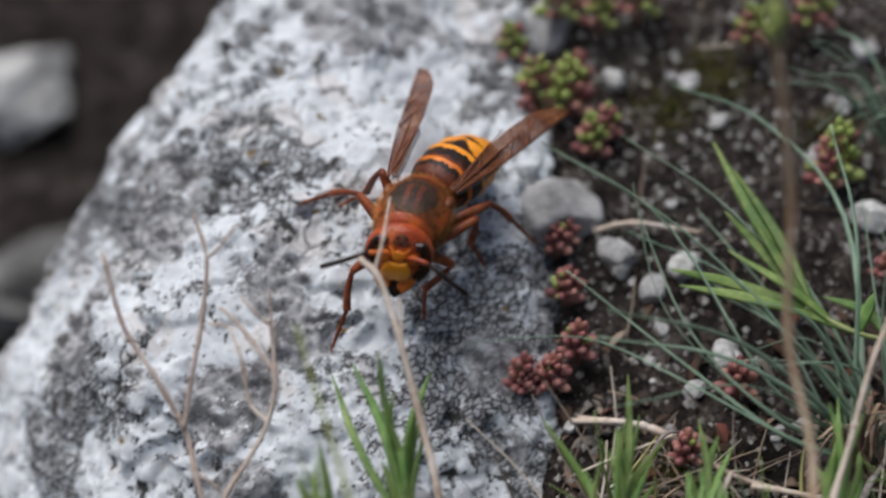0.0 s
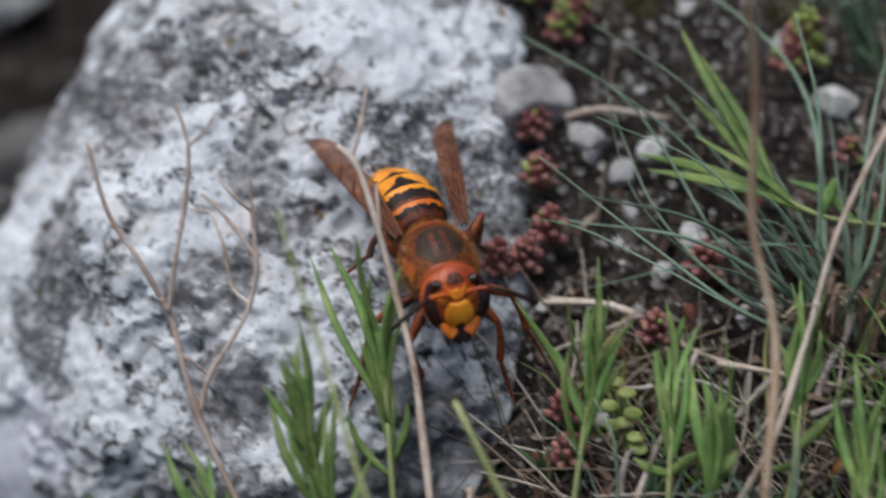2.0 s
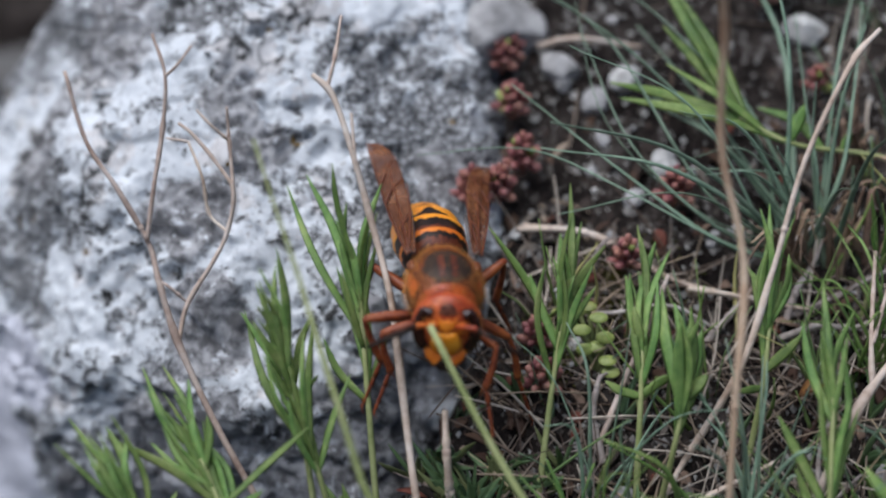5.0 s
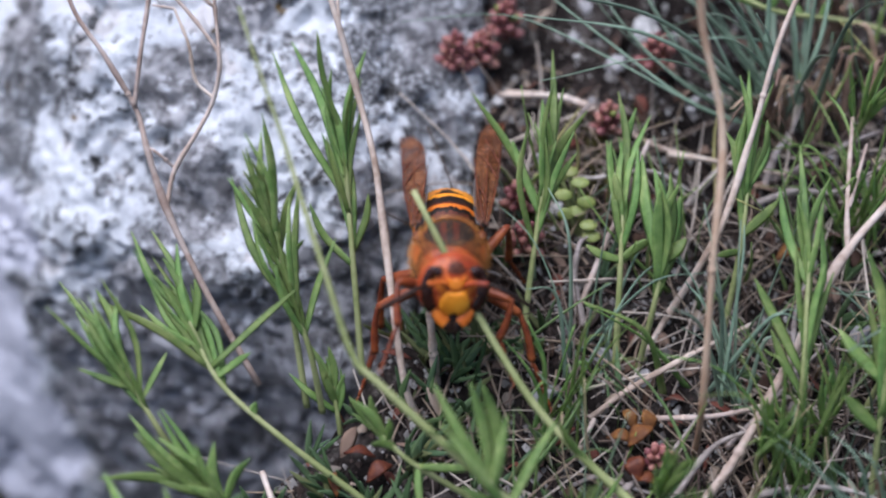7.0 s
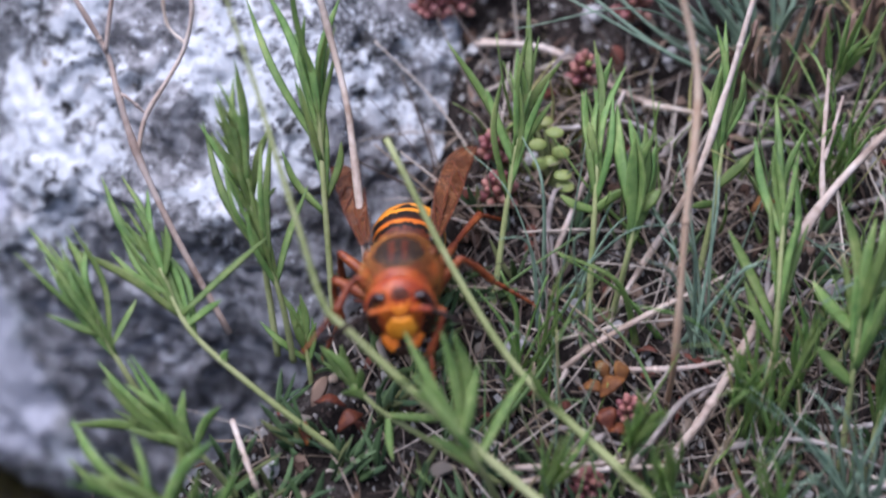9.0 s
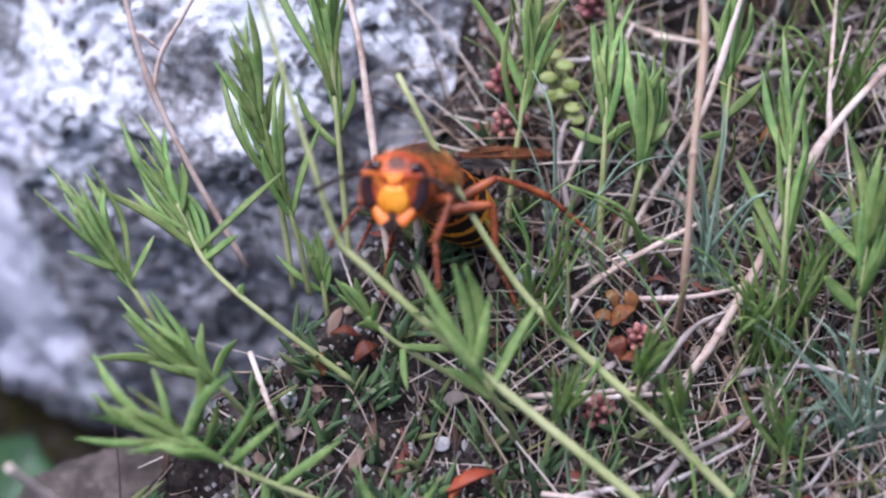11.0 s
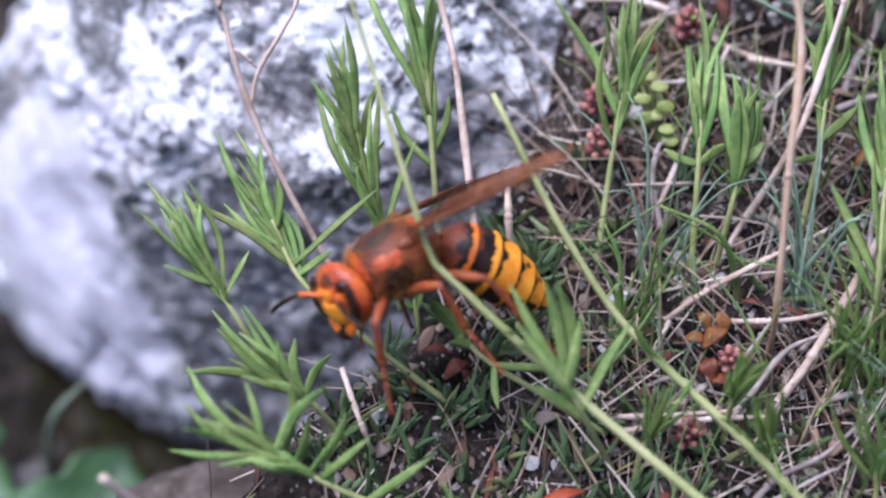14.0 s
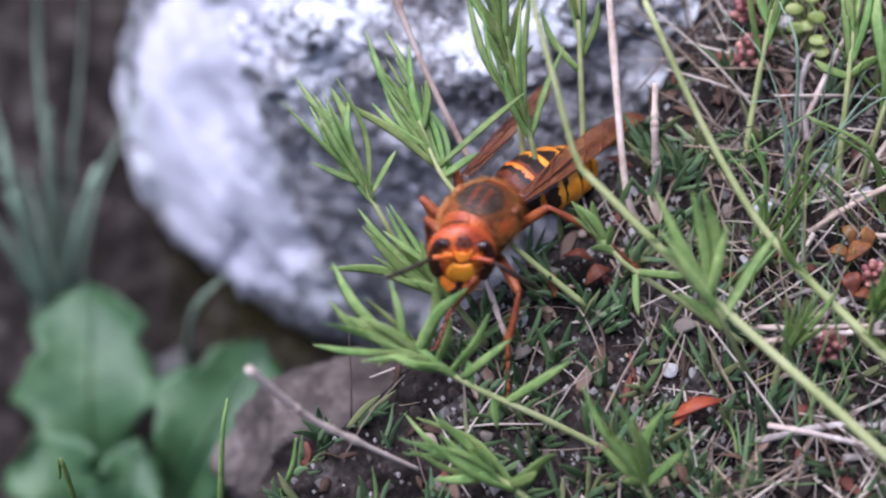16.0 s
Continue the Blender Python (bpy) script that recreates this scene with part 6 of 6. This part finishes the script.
    walk(wing_right, [
        (0.0, wing_pose(-1, 8, 5)),
        (0.5, wing_pose(-1, 12, 3)),
        (1.0, wing_pose(-1, 12, 5)),
        (1.5, wing_pose(-1, 13, 4)),
        (2.0, wing_pose(-1, 14, 3)),
        (2.5, wing_pose(-1, 15, 3)),
        (3.0, wing_pose(-1, 16, 2)),
        (3.2, wing_pose(-1, 15, 2)),
        (5.5, wing_pose(-1, 8, 8)),
        (6.0, wing_pose(-1, 7, 8)),
        (6.5, wing_pose(-1, 5, 7)),
        (7.0, wing_pose(-1, 4, 7)),
        (7.5, wing_pose(-1, 6, 4)),
        (8.0, wing_pose(-1, 10, 3)),
        (8.5, wing_pose(-1, 15, 2)),
        (9.0, wing_pose(-1, 13, 2)),
        (9.5, wing_pose(-1, 11, 2)),
        (9.7, wing_pose(-1, 11, 2)),
        (11.8, wing_pose(-1, 14, 5)),
        (12.0, wing_pose(-1, 14, 5)),
        (12.5, wing_pose(-1, 14, 5)),
        (13.0, wing_pose(-1, 14, 5)),
        (13.5, wing_pose(-1, 28, -5)),
        (14.0, wing_pose(-1, 32, -12)),
        (14.6, wing_pose(-1, 33, -6)),
        (15.0, wing_pose(-1, 10, 2)),
        (15.5, wing_pose(-1, 11, 0)),
        (16.0, wing_pose(-1, 1, 5)),
    ])
    walk(head, [
        (0.0, pose(0.0061, 0, 0.0001, -5, 1, 11)),
        (0.5, pose(0.0061, 0, 0.0001, 5, -16, 9)),
        (1.0, pose(0.0061, 0, 0.0001, 1, -11, 6)),
        (1.5, pose(0.0061, 0, 0.0001, 0, -15, 3)),
        (2.0, pose(0.0061, 0, 0.0001, -1, -18, -0)),
        (2.5, pose(0.0061, 0, 0.0001, -2, -21, -3)),
        (3.0, pose(0.0061, 0, 0.0001, -2, -24, -7)),
        (3.2, pose(0.0061, 0, 0.0001, -2, -22, -7)),
        (5.5, pose(0.0061, 0, 0.0001, 2, 3, -7)),
        (6.0, pose(0.0061, 0, 0.0001, -0, 2, -1)),
        (6.5, pose(0.0061, 0, 0.0001, -2, 1, 4)),
        (7.0, pose(0.0061, 0, 0.0001, -4, 0, 9)),
        (7.5, pose(0.0061, 0, 0.0001, -1, 5, -1)),
        (8.0, pose(0.0061, 0, 0.0001, -1, 5, 0)),
        (8.5, pose(0.0061, 0, 0.0001, -2, 5, 1)),
        (9.0, pose(0.0061, 0, 0.0001, -2, 4, 3)),
        (9.5, pose(0.0061, 0, 0.0001, -2, 4, 5)),
        (9.7, pose(0.0061, 0, 0.0001, -2, 4, 5)),
        (11.8, pose(0.0061, 0, -0.0005, 4, 6, 12)),
        (12.0, pose(0.0061, 0, -0.0007, 4, 3, 5)),
        (12.5, pose(0.0061, 0, -0.0005, 0, 4, -10)),
        (13.0, pose(0.0061, 0, -0.0003, 6, 8, 4)),
        (13.5, pose(0.0061, 0, 0.0001, -3, 10, 57)),
        (14.0, pose(0.0061, 0, 0.0001, -9, 3, 22)),
        (14.6, pose(0.0061, 0, 0.0001, -7, 4, 27)),
        (15.0, pose(0.0061, 0, 0.0001, -7, 5, 22)),
        (15.5, pose(0.0061, 0, 0.0001, -6, -5, 36)),
        (16.0, pose(0.0061, 0, 0.0001, 2, 4, 27)),
    ])
    walk(abdomen, [
        (0.0, pose(-0.0028, 0, 0.0001, 0, 6, -14)),
        (0.5, pose(-0.0028, 0, 0.0001, 0, 8, -1)),
        (1.0, pose(-0.0028, 0, 0.0001, 0, 15, 3)),
        (1.5, pose(-0.0028, 0, 0.0001, 0, 13, 5)),
        (2.0, pose(-0.0028, 0, 0.0001, 0, 10, 7)),
        (2.5, pose(-0.0028, 0, 0.0001, 0, 7, 9)),
        (3.0, pose(-0.0028, 0, 0.0001, 0, 5, 10)),
        (3.2, pose(-0.0028, 0, 0.0001, 0, 5, 10)),
        (5.5, pose(-0.0028, 0, 0.0001, 0, 6, 4)),
        (6.0, pose(-0.0028, 0, 0.0001, 0, 6, 3)),
        (6.5, pose(-0.0028, 0, 0.0001, 0, 6, 2)),
        (7.0, pose(-0.0028, 0, 0.0001, 0, 5, 1)),
        (7.5, pose(-0.0028, 0, 0.0001, 0, -9, -1)),
        (8.0, pose(-0.0028, 0, 0.0001, 0, -4, -2)),
        (8.5, pose(-0.0028, 0, 0.0001, 0, 1, -3)),
        (9.0, pose(-0.0028, 0, 0.0001, 0, 2, -2)),
        (9.5, pose(-0.0028, 0, 0.0001, 0, 3, 0)),
        (9.7, pose(-0.0028, 0, 0.0001, 0, 3, 0)),
        (11.8, pose(-0.0028, 0, 0.0001, 0, -30, -7)),
        (12.0, pose(-0.0028, 0, 0.0001, 0, -35, -6)),
        (12.5, pose(-0.0028, 0, 0.0001, 0, -43, -4)),
        (13.0, pose(-0.0028, 0, 0.0001, 0, -47, -5)),
        (13.5, pose(-0.0028, 0, 0.0001, 0, -50, 13)),
        (14.0, pose(-0.0028, 0, 0.0001, 0, -46, -1)),
        (14.6, pose(-0.0028, 0, 0.0001, 0, -28, -8)),
        (15.0, pose(-0.0028, 0, 0.0001, 0, -9, -10)),
        (15.5, pose(-0.0028, 0, 0.0001, 0, 5, -16)),
        (16.0, pose(-0.0028, 0, 0.0001, 0, 12, -23)),
    ])
    step(legs["fore", 1], [(0, (1.3, 1.9, -12.3)), (0.5, (-0.8, 2.7, -10.0)), (1, (2.1, 6.5, -13.6)), (2, (8.2, 5.2, -13.3)), (3, (13.2, 5.4, -2.8)), (5.5, (7.7, 4.7, -13.6)), (6.5, (7.8, 4.8, -13.5)), (7.5, (8.3, 7.4, -9.0)), (8.5, (12.9, 3.0, -6.4)), (9.5, (8.1, 2.6, -11.1)), (11.8, (9.2, 7.2, -8.5)), (12.5, (8.6, 8.2, -8.0)), (13, (7.8, 6.2, -10.1)), (14.6, (10.2, 5.1, -11.8)), (15, (7.7, 6.1, -12.2)), (15.5, (3.7, 2.7, -11.9)), (16, (10.5, 0.7, -10.0))])
    step(legs["middle", 1], [(0, (-6.4, 6.2, -9.3)), (0.5, (-6.4, 6.2, -9.3)), (2, (2.3, 10.7, -14.6)), (3, (2.4, 10.0, -15.1)), (5.5, (2.3, 10.3, -14.9)), (6.5, (2.3, 10.4, -14.8)), (7.5, (2.4, 9.6, -15.3)), (8.5, (-1.9, 12.8, -5.6)), (9.5, (-3.2, 11.3, -7.6)), (11.8, (-2.3, 8.4, -12.5)), (12.5, (-4.0, 10.0, -12.1)), (13, (-3.8, 8.9, -13.6)), (13.5, (-0.1, 0.2, -14.0)), (14, (-1.5, 8.8, -11.6)), (15, (3.8, 13.4, -5.2)), (15.5, (5.3, 11.3, -13.0)), (16, (8.3, 8.1, -13.7))])
    step(legs["hind", 1], [(0, (-12.3, 10.1, -8.9)), (0.5, (-13.1, 9.6, -6.5)), (1, (-12.8, 8.8, -5.4)), (2, (-8.9, 8.3, -8.3)), (3, (-9.5, 8.9, -12.2)), (5.5, (-9.1, 8.6, -9.8)), (6.5, (-8.7, 8.1, -7.0)), (7.5, (-9.1, 8.6, -9.7)), (8.5, (-16.7, 8.5, -0.9)), (9.5, (-15.1, 11.5, -3.6)), (11.8, (-8.5, 15.8, -3.4)), (12, (-9.2, 15.3, -2.9)), (12.5, (-9.5, 12.5, -5.7)), (13.5, (-12.5, 0.4, -8.9)), (14, (-7.9, 8.7, -14.8)), (14.6, (-8.8, 9.4, -14.2)), (15, (-11.5, -3.1, -8.8)), (15.5, (-12.9, 4.5, -7.6)), (16, (-4.2, 15.9, -3.2))])
    step(legs["fore", -1], [(0, (8.6, -5.6, -13.0)), (2, (7.3, -4.3, -13.8)), (3, (3.7, -12.6, -2.8)), (5.5, (7.6, -4.6, -13.6)), (6.5, (7.8, -4.8, -13.5)), (7.5, (11.3, -8.3, -1.5)), (8.5, (12.8, -6.3, -3.0)), (9.5, (6.7, -11.6, -4.7)), (11.8, (7.0, -3.5, -7.0)), (13, (7.0, -3.5, -7.0)), (14.6, (7.0, -3.5, -7.0)), (15.5, (12.1, -0.1, -10.2)), (16, (0.2, -6.4, -9.7))])
    step(legs["middle", -1], [(0, (-3.9, -13.5, -4.9)), (0.5, (-3.9, -13.5, -4.9)), (1, (0.2, -16.7, 0.5)), (2, (2.3, -10.5, -14.7)), (3, (-2.0, -12.8, 2.6)), (5.5, (2.5, -5.8, -16.9)), (6.5, (2.4, -8.5, -15.9)), (7.5, (2.4, -9.7, -15.2)), (8.5, (2.4, -9.1, -15.6)), (9.5, (-7.6, -8.7, -3.6)), (11.8, (2.0, -5.5, -8.5)), (13, (2.0, -5.5, -8.5)), (14.6, (2.0, -5.5, -8.5)), (16, (2.0, -5.5, -8.5))])
    step(legs["hind", -1], [(0, (-5.9, -10.2, -5.7)), (0.5, (-9.6, -12.6, -2.3)), (1, (-8.7, -15.5, -3.3)), (2, (-8.6, -8.1, -6.3)), (3, (-8.8, -8.3, -8.0)), (5.5, (-9.4, -8.9, -11.9)), (6.5, (-8.9, -8.6, -15.7)), (7.5, (-8.8, -8.5, -15.8)), (8.5, (-9.0, -8.4, -8.9)), (9.7, (-9.5, -9.0, -12.4)), (11.8, (-6.5, -5.0, -7.5)), (13, (-6.5, -5.0, -7.5)), (14.6, (-6.5, -5.0, -7.5)), (16, (-6.5, -5.0, -7.5))])


motions()
